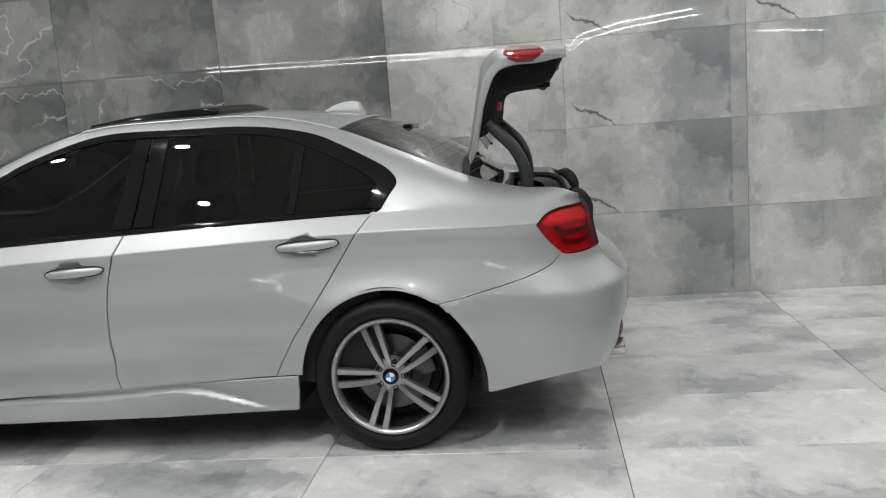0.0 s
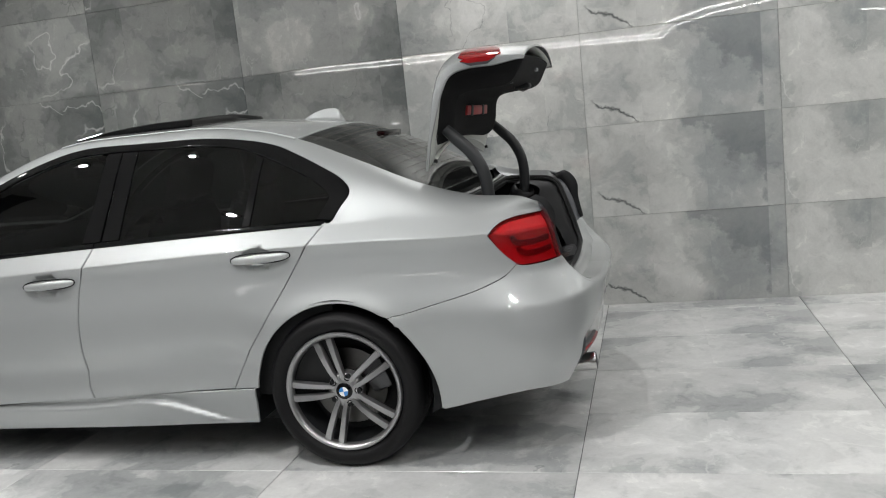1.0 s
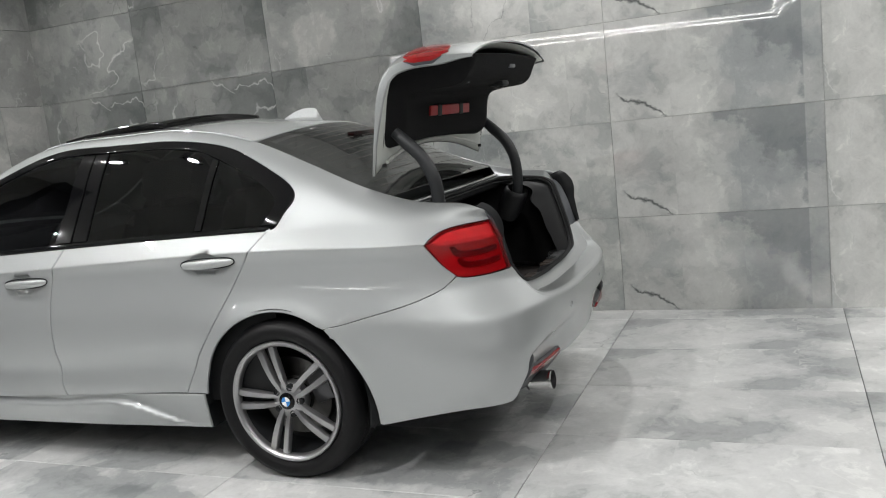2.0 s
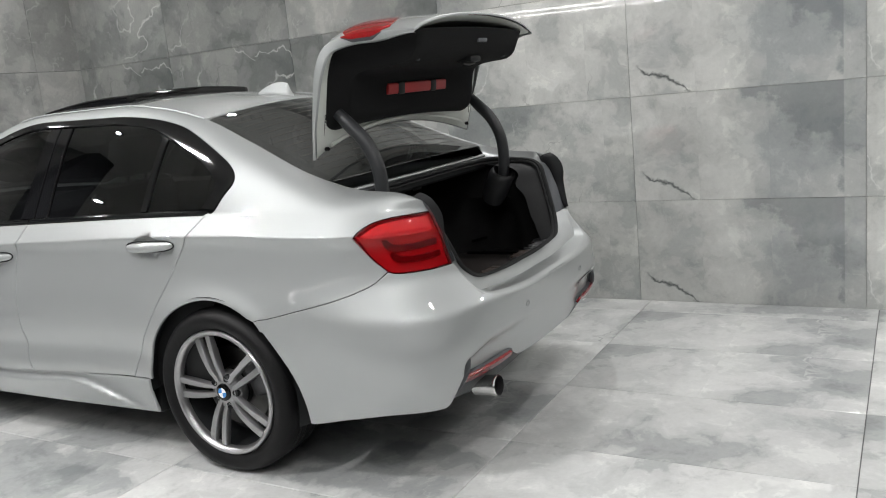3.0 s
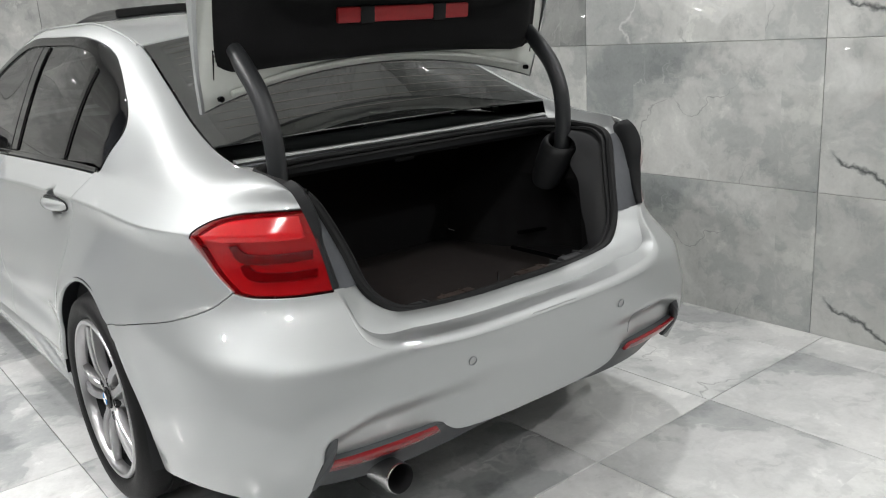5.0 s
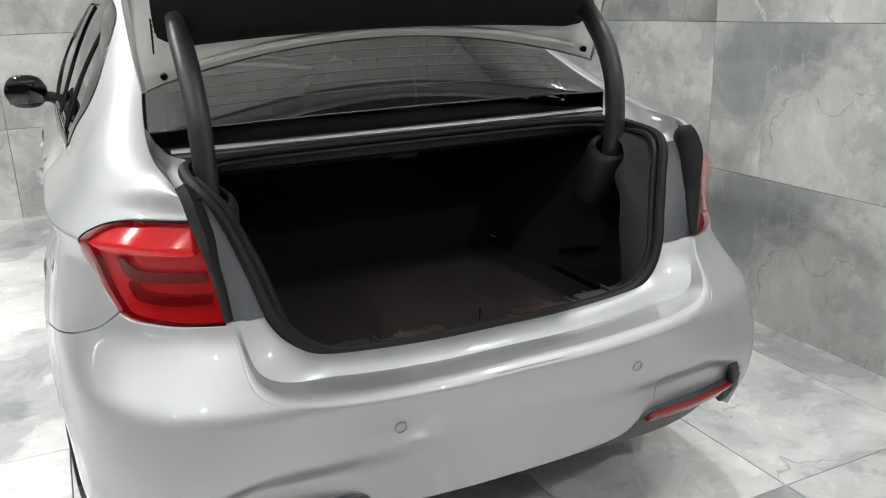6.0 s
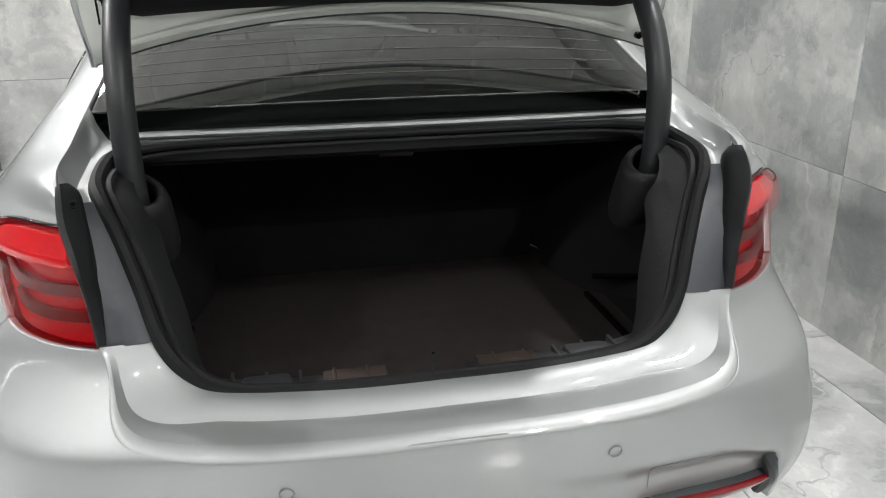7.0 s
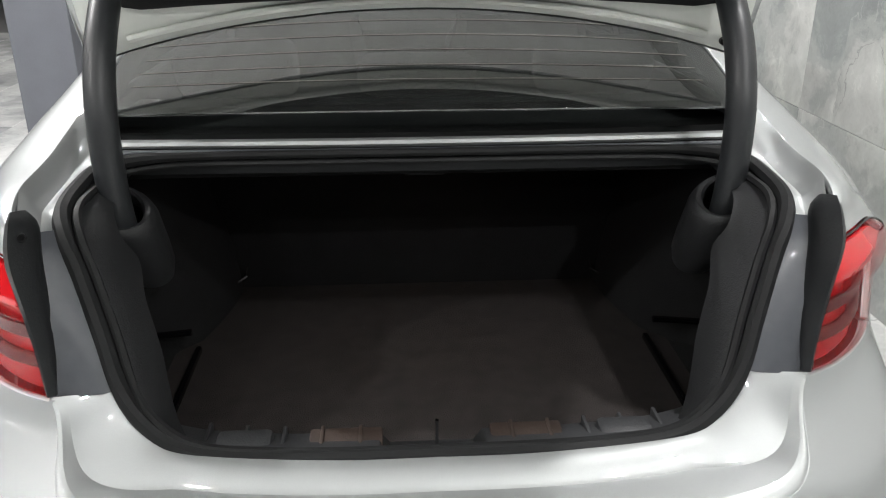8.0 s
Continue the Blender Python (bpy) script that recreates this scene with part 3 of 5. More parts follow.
def skin(u, z):
    """The body below the belt: u runs back along the flank, round the corner and across the tail to the middle."""
    if u > X_REAR:
        c = corner(REAR_RUN, u - X_REAR, corner_power(z))
        return Vector((X_REAR + (rear_x(z) - X_REAR) * c[0], -half_width(min(X_REAR + 0.55 * c[0], 0.62), z) * c[1], z))
    if u < X_FRONT:
        c = corner(FRONT_RUN, X_FRONT - u, POWER)
        return Vector((X_FRONT + (front_x(z) - X_FRONT) * c[0], -half_width(X_FRONT - 0.3 * c[0], z) * c[1], z))
    return Vector((u, -half_width(u, z), z))


# inner edge of the upper flank: hood edge, windscreen edge, roof rail, rear-screen edge, deck edge
edge = spline((-3.45, (-3.35, 0.50, 0.80)), (-2.9, (-2.9, 0.60, 0.905)), (-2.45, (-2.45, 0.66, 0.955)), (-2.1, (-2.12, 0.665, 1.06)), (-1.75, (-1.72, 0.60, 1.27)),
              (-1.45, (-1.40, 0.545, 1.385)), (-1.1, (-1.08, 0.53, 1.415)), (-0.7, (-0.7, 0.525, 1.415)), (-0.40, (-0.42, 0.522, 1.385)), (-0.15, (-0.19, 0.525, 1.325)),
              (0.10, (0.06, 0.560, 1.222)), (0.36, (0.335, 0.600, 1.104)), (0.58, (0.55, 0.615, 1.040)), (0.80, (0.72, 0.610, 1.022)), (1.00, (0.80, 0.592, 0.992)))


def upper(u, v):
    """The flank above the belt, from the belt (v = 0) to the inner edge (v = 1)."""
    a = skin(u, belt_z(u))
    e = edge(u)
    d = Vector((e[0], -e[1], e[2]))
    h = max(d.z - a.z, 0.02)
    out = Vector((0, -1, 0)) if u < 0.5 else Vector((0.9 * ease(0.5, 0.95, u), -1, 0)).normalized()
    p1 = a + Vector(((d.x - a.x) * 0.2, 0.13 * h, 0.33 * h + 0.01))
    run = (a - skin(u, a.z - 0.012)) / 0.012
    k = ease(-0.05, 0.25, u)
    p1 = p1 * (1 - k) + (a + run * (0.22 * h + 0.012)) * k
    p2 = d + out * min(0.10, 0.5 * (d - a).length) - Vector((0, 0, 0.12 * h))
    return a * (1 - v) ** 3 + p1 * 3 * v * (1 - v) ** 2 + p2 * 3 * v * v * (1 - v) + d * v ** 3


def skin_round(u, z):
    """The tail in one piece: past the middle it mirrors."""
    if u <= U_END:
        return skin(u, z)
    p = skin(2 * U_END - u, z)
    return Vector((p.x, -p.y, p.z))


car = tagged(new("car"), "silver-white four-door saloon car, boot lid open, on tiled floor", "car")


def side(u, s):
    """The flank in one outline space: s is the height up to the belt, 0.4 m of s from the belt to the inner edge."""
    zb = belt_z(u)
    return skin(u, s) if s <= zb else upper(u, (s - zb) / 0.4)


def up(u, v):
    return (u, belt_z(u) + 0.4 * v)


crown = spline((-3.45, 0.075), (-2.9, 0.06), (-2.45, 0.05), (-2.1, 0.06), (-1.45, 0.035), (-0.9, 0.030), (-0.4, 0.032), (-0.15, 0.05), (0.15, 0.046), (0.36, 0.026), (0.47, 0.008), (0.7, 0.0))
bow = spline((-3.45, -0.16), (-2.9, -0.2), (-2.45, -0.26), (-2.1, -0.26), (-1.45, -0.14), (-1.0, 0.0), (-0.5, 0.02), (-0.15, 0.075), (0.15, 0.085), (0.36, 0.070), (0.47, 0.045), (0.7, 0.04))


def top(u, b):
    """Bonnet, windscreen, roof and rear screen: b runs across, 0.55 m of b from the middle to the edge."""
    e = edge(u)
    k = b / 0.55
    q = 1 - k * k
    return Vector((e[0] + bow(u) * q, e[1] * k, e[2] + crown(u) * (q if abs(k) < 1 else q)))


def arch(cx, a0, a1, n=26, r=ARCH_R):
    return [(cx + r * math.cos(radians(a0 + (a1 - a0) * k / n)), AXLE_Z + r * math.sin(radians(a0 + (a1 - a0) * k / n))) for k in range(n + 1)]


def belt_line(u0, u1, d=0.0, n=14):
    return [(u0 + (u1 - u0) * k / n, belt_z(u0 + (u1 - u0) * k / n) + d) for k in range(n + 1)]


SHUT_MID = smooth_line([(-1.098, 0.962), (-1.121, 0.907), (-1.158, 0.816), (-1.177, 0.70), (-1.182, 0.53), (-1.181, 0.38), (-1.163, 0.303)])
SHUT_REAR = smooth_line([(-0.025, 0.987), (-0.045, 0.970), (-0.12, 0.875), (-0.223, 0.722), (-0.315, 0.591), (-0.401, 0.473), (-0.477, 0.338)])
SHUT_FRONT = smooth_line([(-2.07, 0.92), (-2.11, 0.80), (-2.13, 0.65), (-2.12, 0.45), (-2.08, 0.265)])
# outer line of the black window surround, front foot to rear foot
SURROUND = smooth_line([up(-2.10, 0.03), up(-1.95, 0.52), up(-1.709, 0.755), up(-1.481, 0.815), up(-1.219, 0.862), up(-0.935, 0.845), up(-0.675, 0.83), up(-0.411, 0.826),
                        up(-0.251, 0.80), up(-0.148, 0.736), up(-0.027, 0.645), up(0.042, 0.575), up(0.078, 0.475), up(0.077, 0.355), up(0.041, 0.201), up(0.004, 0.03)], 5)
INNER = smooth_line([up(-2.02, 0.04), up(-1.88, 0.45), up(-1.68, 0.66), up(-1.46, 0.73), up(-1.21, 0.775), up(-0.93, 0.760), up(-0.67, 0.745), up(-0.43, 0.72), up(-0.32, 0.66),
                     up(-0.16, 0.545), up(-0.065, 0.448), up(-0.008, 0.335), up(-0.012, 0.25), up(-0.035, 0.165), up(-0.068, 0.045)], 5)


def cut(line, u0, u1):
    return [p for p in line if u0 <= p[0] <= u1]


def dished(u, s):
    """The doors' skin with the hollows behind the two handles."""
    p = side(u, s)
    for cu, cs in ((-1.330, 0.813), (-0.315, 0.870)):
        r = math.hypot((u - cu) / 0.072, (s - cs) / 0.046)
        if r < 1:
            p = p + Vector((0, 0.032 * (1 - r ** 4), 0))
    return p


def skirt(u, s):
    """The side skirt: a lower blade that dips away before the rear wheel, with a hollow over it."""
    p = side(u, s)
    line = 0.262 - 0.085 * ease(-0.86, -0.44, u) + 0.02 * math.exp(-((u + 0.95) / 0.16) ** 2)
    return p + Vector((0, 0.024 * ease(line - 0.006, line + 0.020, s) * (1 - ease(line + 0.02, 0.34, s)) * (1 - ease(-0.62, -0.44, u) * 0.6) - 0.004, 0))


def flank_panels():
    # doors
    fd = plate("front_door", belt_line(-2.07, -1.098, -0.004) + SHUT_MID[1:] + smooth_line([(-1.163, 0.303), (-1.716, 0.279), (-2.08, 0.265)])[1:-1] + SHUT_FRONT[::-1][:-1],
               dished, PAINT, car, "silver-white front door", 0.015, gap=0.0028, ridge=crease_z)
    rd = plate("rear_door", belt_line(-1.098, -0.025, -0.004) + SHUT_REAR[1:] + [(-0.82, 0.320)] + SHUT_MID[::-1][:-1], dished, PAINT, car, "silver-white rear door", 0.014, gap=0.0028, ridge=crease_z)
    # black belt moulding, window surround, pillars
    for d, a, b in ((fd, -2.07, -1.10), (rd, -1.096, -0.03)):
        plate("belt_moulding", belt_line(a, b, -0.003) + belt_line(b, a, 0.011), side, GLOSS_BLACK, d, "gloss black moulding", 0.02, lift=0.003, gap=0.0)
    plate("window_surround", SURROUND + INNER[::-1], side, GLOSS_BLACK, car, "gloss black window surround", 0.022, lift=0.002, gap=0.001)
    plate("pillar_cover", [up(-1.165, 0.028), up(-1.117, 0.366), up(-1.096, 0.765), up(-1.018, 0.762), up(-1.035, 0.366), up(-1.068, 0.028)], side, GLOSS_BLACK, fd, "gloss black pillar cover", 0.03, lift=0.001, gap=0.0015)
    plate("pillar_cover", [up(-1.062, 0.028), up(-1.030, 0.366), up(-1.013, 0.762), up(-0.934, 0.755), up(-0.948, 0.384), up(-0.976, 0.028)], side, GLOSS_BLACK, rd, "gloss black pillar cover", 0.03, lift=0.001, gap=0.0015)
    plate("window_divider", [up(-0.396, 0.028), up(-0.368, 0.274), up(-0.335, 0.668), up(-0.301, 0.640), up(-0.330, 0.32), up(-0.360, 0.028)], side, GLOSS_BLACK, rd, "gloss black window divider", 0.02, lift=0.001, gap=0.0005)
    # panes
    plate("window_pane", [up(-2.0, 0.03)] + [(u, s - 0.004) for u, s in cut(INNER, -1.99, -1.10)] + [up(-1.10, 0.745), up(-1.120, 0.366), up(-1.166, 0.025)], side, SIDE_GLASS, fd, "dark tinted glass", 0.04, 0.004, 0, 0.001, lift=-0.006)
    plate("window_pane", [up(-0.976, 0.025), up(-0.948, 0.384), up(-0.932, 0.75)] + [(u, s + 0.002) for u, s in cut(INNER, -0.92, -0.345)] + [up(-0.335, 0.66), up(-0.368, 0.274), up(-0.396, 0.025)],
          side, SIDE_GLASS, rd, "dark tinted glass", 0.04, 0.004, 0, 0.001, lift=-0.006)
    plate("quarter_pane", [up(-0.360, 0.025), up(-0.330, 0.32), up(-0.301, 0.636)] + [(u, s + 0.002) for u, s in INNER if u > -0.30], side, SIDE_GLASS, rd, "dark tinted glass", 0.03, 0.004, 0, 0.001, lift=-0.006)
    # sill
    plate("sill", smooth_line([(-2.43, 0.262), (-1.716, 0.279), (-1.163, 0.303), (-0.477, 0.337), (-0.378, 0.346)], 8) + [(-0.384, 0.27), (-0.403, 0.182), (-0.60, 0.172), (-1.0, 0.160), (-1.8, 0.153), (-2.40, 0.15), (-2.42, 0.20)],
          skirt, PAINT, car, "silver-white side skirt", 0.014)
    # quarter panel with the cant rail over the doors
    q = SHUT_REAR[::-1] + [(-0.012, 0.988)] + SURROUND[::-1][:-2] + [up(-2.14, 0.05), up(-2.16, 0.5), up(-2.14, 0.99)]
    q += [up(-2.14 + (0.965 + 2.14) * k / 70, 1.0) for k in range(1, 71)]
    q += [up(0.964, 0.5), (0.960, 0.956)]
    q += smooth_line([(0.955, 0.952), (0.90, 0.951), (0.804, 0.948), (0.74, 0.937), (0.70, 0.916), (0.672, 0.892)], 4)[1:]
    q += smooth_line([(0.672, 0.892), (0.70, 0.852), (0.735, 0.812), (0.765, 0.785), (0.779, 0.772)], 4)[1:]
    q += smooth_line([(0.779, 0.772), (0.749, 0.752), (0.70, 0.728), (0.572, 0.694), (0.362, 0.651), (0.222, 0.613)], 5)[1:]
    q += arch(0, 53, 176)[1:] + [(-0.378, 0.346)]
    plate("quarter_panel", q, side, PAINT, car, "silver-white rear quarter panel", 0.019, gap=0.0010, lip=0.002, ridge=crease_z)
    # front wing
    w = belt_line(-3.02, -2.07) + SHUT_FRONT[1:] + [(-2.40, 0.262)] + arch(-WHEELBASE, 0, 130)[1:] + [(-3.12, 0.68)]
    plate("front_wing", w, side, PAINT, car, "silver-white front wing", 0.035)
    w2 = belt_line(-3.02, -2.07, 0.0) + [up(-2.12, 0.4), up(-2.16, 0.98)] + [up(-2.16 - 0.86 * k / 20, 1.0) for k in range(1, 21)]
    plate("wing_top", w2, side, PAINT, car, "", 0.035, gap=0.0005)


def handle(parent, x, z):
    """A bow handle over a dished recess, with a small lock cap."""
    w = half_width(x, z)
    bm = bmesh.new()
    n, m = 20, 10
    rows = []
    for i in range(n + 1):
        a = i / n
        k = math.sin(math.pi * a) ** 0.35 if 0 < a < 1 else 0.0
        cx = x - 0.128 + 0.256 * a
        cz = z + 0.006 * (a - 0.5) * 2
        hgt = 0.006 + 0.013 * k
        lift = 0.010 + 0.026 * math.sin(math.pi * a) ** 0.6 if 0 < a < 1 else 0.008
        rows.append([bm.verts.new((cx, -w - lift * 0.55 - 0.45 * lift * math.cos(2 * math.pi * j / m) * (1 if a not in (0, 1) else 0.3), cz + hgt * math.sin(2 * math.pi * j / m))) for j in range(m)])
    for r, s in zip(rows, rows[1:]):
        for j in range(m):
            bm.faces.new((r[j], r[(j + 1) % m], s[(j + 1) % m], s[j]))
    bm.faces.new(rows[0])
    bm.faces.new(rows[-1][::-1])
    h = part("door_handle", bm, PAINT, parent, "silver-white bow door handle")
    ring = [(x + 0.132 * math.copysign(abs(math.cos(t)) ** 0.6, math.cos(t)), z + 0.001 + 0.0215 * math.copysign(abs(math.sin(t)) ** 0.9, math.sin(t)) + 0.006 * math.cos(t)) for t in np.linspace(0, 2 * math.pi, 41)[:-1]]
    part("handle_seal", tube([(a, -half_width(a, b) - 0.002, b) for a, b in ring], 0.0028, 6, closed=True), BLACK_PLASTIC, parent, "black seal round the handle")
    return h


flank_panels()
left_side = [o for o in car.children]
for o in left_side:
    if o.name.startswith("front_door"):
        handle(o, -1.315, 0.815)
    if o.name.startswith("rear_door"):
        handle(o, -0.300, 0.872)

# tail lamps in the body
LAMP = (smooth_line([(0.672, 0.892), (0.70, 0.916), (0.74, 0.937), (0.804, 0.948), (0.90, 0.951), (0.962, 0.953)], 4)
        + smooth_line([(0.985, 0.925), (1.002, 0.89), (1.016, 0.84), (1.026, 0.766)], 4)
        + smooth_line([(1.022, 0.763), (0.93, 0.759), (0.84, 0.760), (0.80, 0.764), (0.779, 0.772), (0.735, 0.812), (0.70, 0.852), (0.672, 0.892)], 4)[:-1])


def lens(u, z):
    """The lamp's glass: folded outward along a line that rises from its tip."""
    p = side(u, z)
    nn = normal_at(side, u, z)
    fold = 0.884 + 0.020 * (u - 0.84)
    rim = ease(0.0, 0.03, min(u - 0.672, 0.955 - z, z - 0.758, 1.03 - u))
    return p + nn * (0.013 * rim * math.exp(-abs(z - fold) / 0.032))


def tail_lamp():
    """A red glass lens over a deep red bowl, a prism band above with the mirrored ceiling put into its bright red, and
    smoked hook-shaped light guides below.
    """
    lamp_part = plate("tail_lamp", LAMP, lens, RED_LENS, car, "glossy red glass tail lamp", 0.010, 0.012, 0.0012, 0.004, lift=0.002)
    plate("lamp_bowl", LAMP, side, RED_BOWL, lamp_part, "deep red inside of the lamp", 0.016, 0.010, 0.003, 0.003, lift=-0.022)
    plate("prism_band", smooth_line([(0.700, 0.900), (0.76, 0.932), (0.86, 0.940), (0.945, 0.941)], 4) + smooth_line([(0.966, 0.915), (0.978, 0.892)], 2) + smooth_line([(0.965, 0.886), (0.86, 0.884), (0.76, 0.884), (0.712, 0.888)], 4),
          side, BRIGHT_LENS, lamp_part, "red prism band, brightened for the ceiling it mirrors", 0.014, 0.008, 0, 0.003, lift=-0.004)
    for drop, right in ((0.0, 1.002), (0.040, 1.010)):
        a = 0.772 + 0.6 * drop
        hook = smooth_line([(a, 0.872 - 1.1 * drop), (a + 0.012, 0.846 - drop), (a + 0.040, 0.834 - drop), (a + 0.11, 0.832 - drop), (right - 0.02, 0.838 - drop)], 5)
        hook += smooth_line([(right - 0.018, 0.858 - drop), (a + 0.12, 0.853 - drop), (a + 0.052, 0.855 - drop), (a + 0.030, 0.864 - drop), (a + 0.022, 0.874 - 0.9 * drop)], 5)
        plate("light_guide", hook, side, DARK_LENS, lamp_part, "smoked hook-shaped light guide", 0.014, 0.008, 0, 0.002, lift=-0.010)
    rim = [lens(u, z) for u, z in smooth_line([(0.676, 0.893), (0.70, 0.915), (0.74, 0.935), (0.804, 0.946), (0.90, 0.949), (0.955, 0.950)], 4)]
    part("lamp_rim", tube([tuple(p + Vector((0.000, -0.001, 0.001))) for p in rim], 0.0020, 6), GLOSS_BLACK, lamp_part, "black upper rim of the lamp")
    return lamp_part


tail_lamp()


def shell():
    """A black sheet added behind the doors to keep their shut lines dark."""
    us = np.linspace(-2.36, 0.10, 50)
    rows = []
    for k in range(12):
        row = []
        for u in us:
            lo = 0.24 if u < -0.43 else AXLE_Z + math.sqrt(max(0.43 ** 2 - u * u, 0)) + 0.03
            z = lo + (belt_z(u) - 0.012 - lo) * k / 11
            p = skin(u, z)
            row.append(p + Vector((0, 0.034, 0)))
        rows.append(row)
    loft("body_shell", rows, BLACK_PLASTIC, car, "black backing added behind the shut lines")


shell()

# rear bumper: from the wheel arch round the corner to the middle
PLATEAU = smooth_line([(1.030, 0.764), (1.047, 0.72), (1.074, 0.679), (1.108, 0.653), (1.167, 0.636), (1.269, 0.626), (1.483, 0.617), (1.64, 0.617), (U_END, 0.617)], 6)
DIFF_TOP = smooth_line([(1.045, 0.391), (1.186, 0.394), (1.346, 0.394), (1.416, 0.396), (1.441, 0.378), (1.470, 0.350), (1.56, 0.343), (U_END, 0.342)], 5)


def bumper_skin(u, z):
    """The tail with the scooped hollow above the reflectors."""
    p = skin_round(u, z)
    v = min(u, 2 * U_END - u)
    k = ease(1.040, 1.10, v) * (1 - ease(1.30, 1.60, v))
    line = 0.450 + 0.040 * ease(1.05, 1.25, v)
    if k > 0:
        p = p - Vector((0.030 * k * (1 - ease(line - 0.036, line + 0.018, z)), 0, 0))
    return p


def whole(half):
    """An outline on the left half, begun and ended on the middle line, made whole."""
    return half + [(2 * U_END - u, z) for u, z in half[::-1]]


ARCH_BACK = spline((0.22, 0.392), (0.28, 0.394), (0.35, 0.386), (0.44, 0.354), (0.53, 0.298), (0.613, 0.222))


def u_at(x, z):
    """Where along the body's unrolled side the skin lies at x."""
    lo, hi = -0.2, 0.9
    for _ in range(30):
        mid = (lo + hi) / 2
        lo, hi = (mid, hi) if skin(mid, z).x < x else (lo, mid)
    return lo


def bumper():
    o = DIFF_TOP[::-1][1:]
    o += smooth_line([(1.045, 0.391), (1.010, 0.350), (0.973, 0.300), (0.947, 0.286)], 4)[1:]
    o += smooth_line([(0.913, 0.285), (0.681, 0.289), (0.483, 0.266), (0.333, 0.231)], 4)
    o += [(u_at(ARCH_BACK(z), z), z) for z in np.linspace(0.234, 0.605, 26)]
    o += smooth_line([(0.222, 0.613), (0.362, 0.651), (0.572, 0.694), (0.70, 0.728), (0.749, 0.752), (0.779, 0.770)], 5)
    o += smooth_line([(0.80, 0.763), (0.84, 0.759), (0.93, 0.758), (1.022, 0.762)], 4) + PLATEAU[:-1]
    b = plate("rear_bumper", whole(o), bumper_skin, PAINT, car, "silver-white rear bumper", 0.013, 0.014, 0.0010, 0.002)

    def low(u, z):
        p = skin_round(u, max(z, 0.20))
        d = max(0.39 - z, 0)
        return Vector((p.x - 0.010 - 0.45 * d, p.y * (0.985 - 0.2 * d), z))
    o = [(1.66, 0.320), (1.56, 0.312), (1.44, 0.294), (1.34, 0.286), (1.15, 0.281), (0.960, 0.285), (0.976, 0.302), (1.010, 0.350)] + DIFF_TOP[:-1]
    d = plate("diffuser", whole(o), low, GREY_PLASTIC, car, "dark grey textured diffuser", 0.025, 0.06, 0.0, 0.003)
    for s in (-1, 1):
        o = smooth_line([(1.052, 0.3905), (1.20, 0.393), (1.36, 0.393), (1.408, 0.394)], 4) + [(1.418, 0.376), (1.34, 0.370), (1.19, 0.368), (1.040, 0.366)]
        if s > 0:
            o = [(2 * U_END - u, z) for u, z in o]
        plate("reflector", o, low, REFLECTOR, d, "long narrow red reflector", 0.02, 0.012, 0.0, 0.002, lift=0.010)
        # upright end of the diffuser beside the reflector
        line = smooth_line([(0.931, s * 0.627, 0.472), (0.939, s * 0.638, 0.430), (0.925, s * 0.651, 0.385), (0.894, s * 0.661, 0.340), (0.873, s * 0.663, 0.312)], 3)
        part("diffuser_fin", tube(line, [0.008 + 0.007 * math.sin(math.pi * (0.15 + 0.7 * i / 12)) for i in range(13)], 8), GREY_PLASTIC, d, "dark grey end fin")
        u, z = (1.438, 0.549) if s < 0 else (2 * U_END - 1.438, 0.549)
        c, nn = skin_round(u, z), normal_at(skin_round, u, z)
        bm = turned([(0.0105, 0.0), (0.0105, -0.0015), (0.012, -0.0018), (0.0125, 0.0)], 24)
        part("parking_sensor", bm, PALE_GREY, b, "round parking sensor ring", m=Matrix.Translation(c + nn * 0.001) @ nn.to_track_quat("-Y", "Z").to_matrix().to_4x4())
    # seam of the tow-eye cover
    u0 = 2 * U_END
    seam = [(u0 - 1.24, 0.500), (u0 - 1.391, 0.492), (u0 - 1.402, 0.484), (u0 - 1.410, 0.425)]
    part("cover_seam", tube([tuple(bumper_skin(u, z) + normal_at(bumper_skin, u, z) * 0.0006) for u, z in dense(seam, 0.01)[:-18]], 0.0008, 5), PALE_GREY, b, "thin seam of the tow-eye cover")


# ---- lid aperture ----
DECK_EDGE = [Vector((edge(u)[0], -edge(u)[1], edge(u)[2])) for u in np.linspace(0.44, 0.925, 16)]
LAMP_EDGE = [Vector(p) for p in smooth_line([(0.800, -0.592, 0.991), (0.835, -0.590, 0.950), (0.850, -0.575, 0.890), (0.861, -0.562, 0.830), (0.872, -0.553, 0.766)])]
TAIL_EDGE = [LAMP_EDGE[-1]] + [skin(u, z) for u, z in PLATEAU[2:]]
SEAL = smooth_line([(0.512, -0.0, 1.008), (0.508, -0.20, 1.007), (0.500, -0.40, 1.004), (0.508, -0.50, 1.001), (0.545, -0.549, 0.997), (0.62, -0.560, 0.990), (0.71, -0.555, 0.980), (0.760, -0.537, 0.955), (0.785, -0.515, 0.905), (0.815, -0.488, 0.825),
                    (0.843, -0.462, 0.740), (0.862, -0.420, 0.685), (0.874, -0.360, 0.655), (0.878, -0.25, 0.643), (0.880, -0.12, 0.640), (0.880, 0.0, 0.640)], 6)
CUT = next(i for i, p in enumerate(SEAL) if p[0] > 0.50 and p[1] < -0.53)


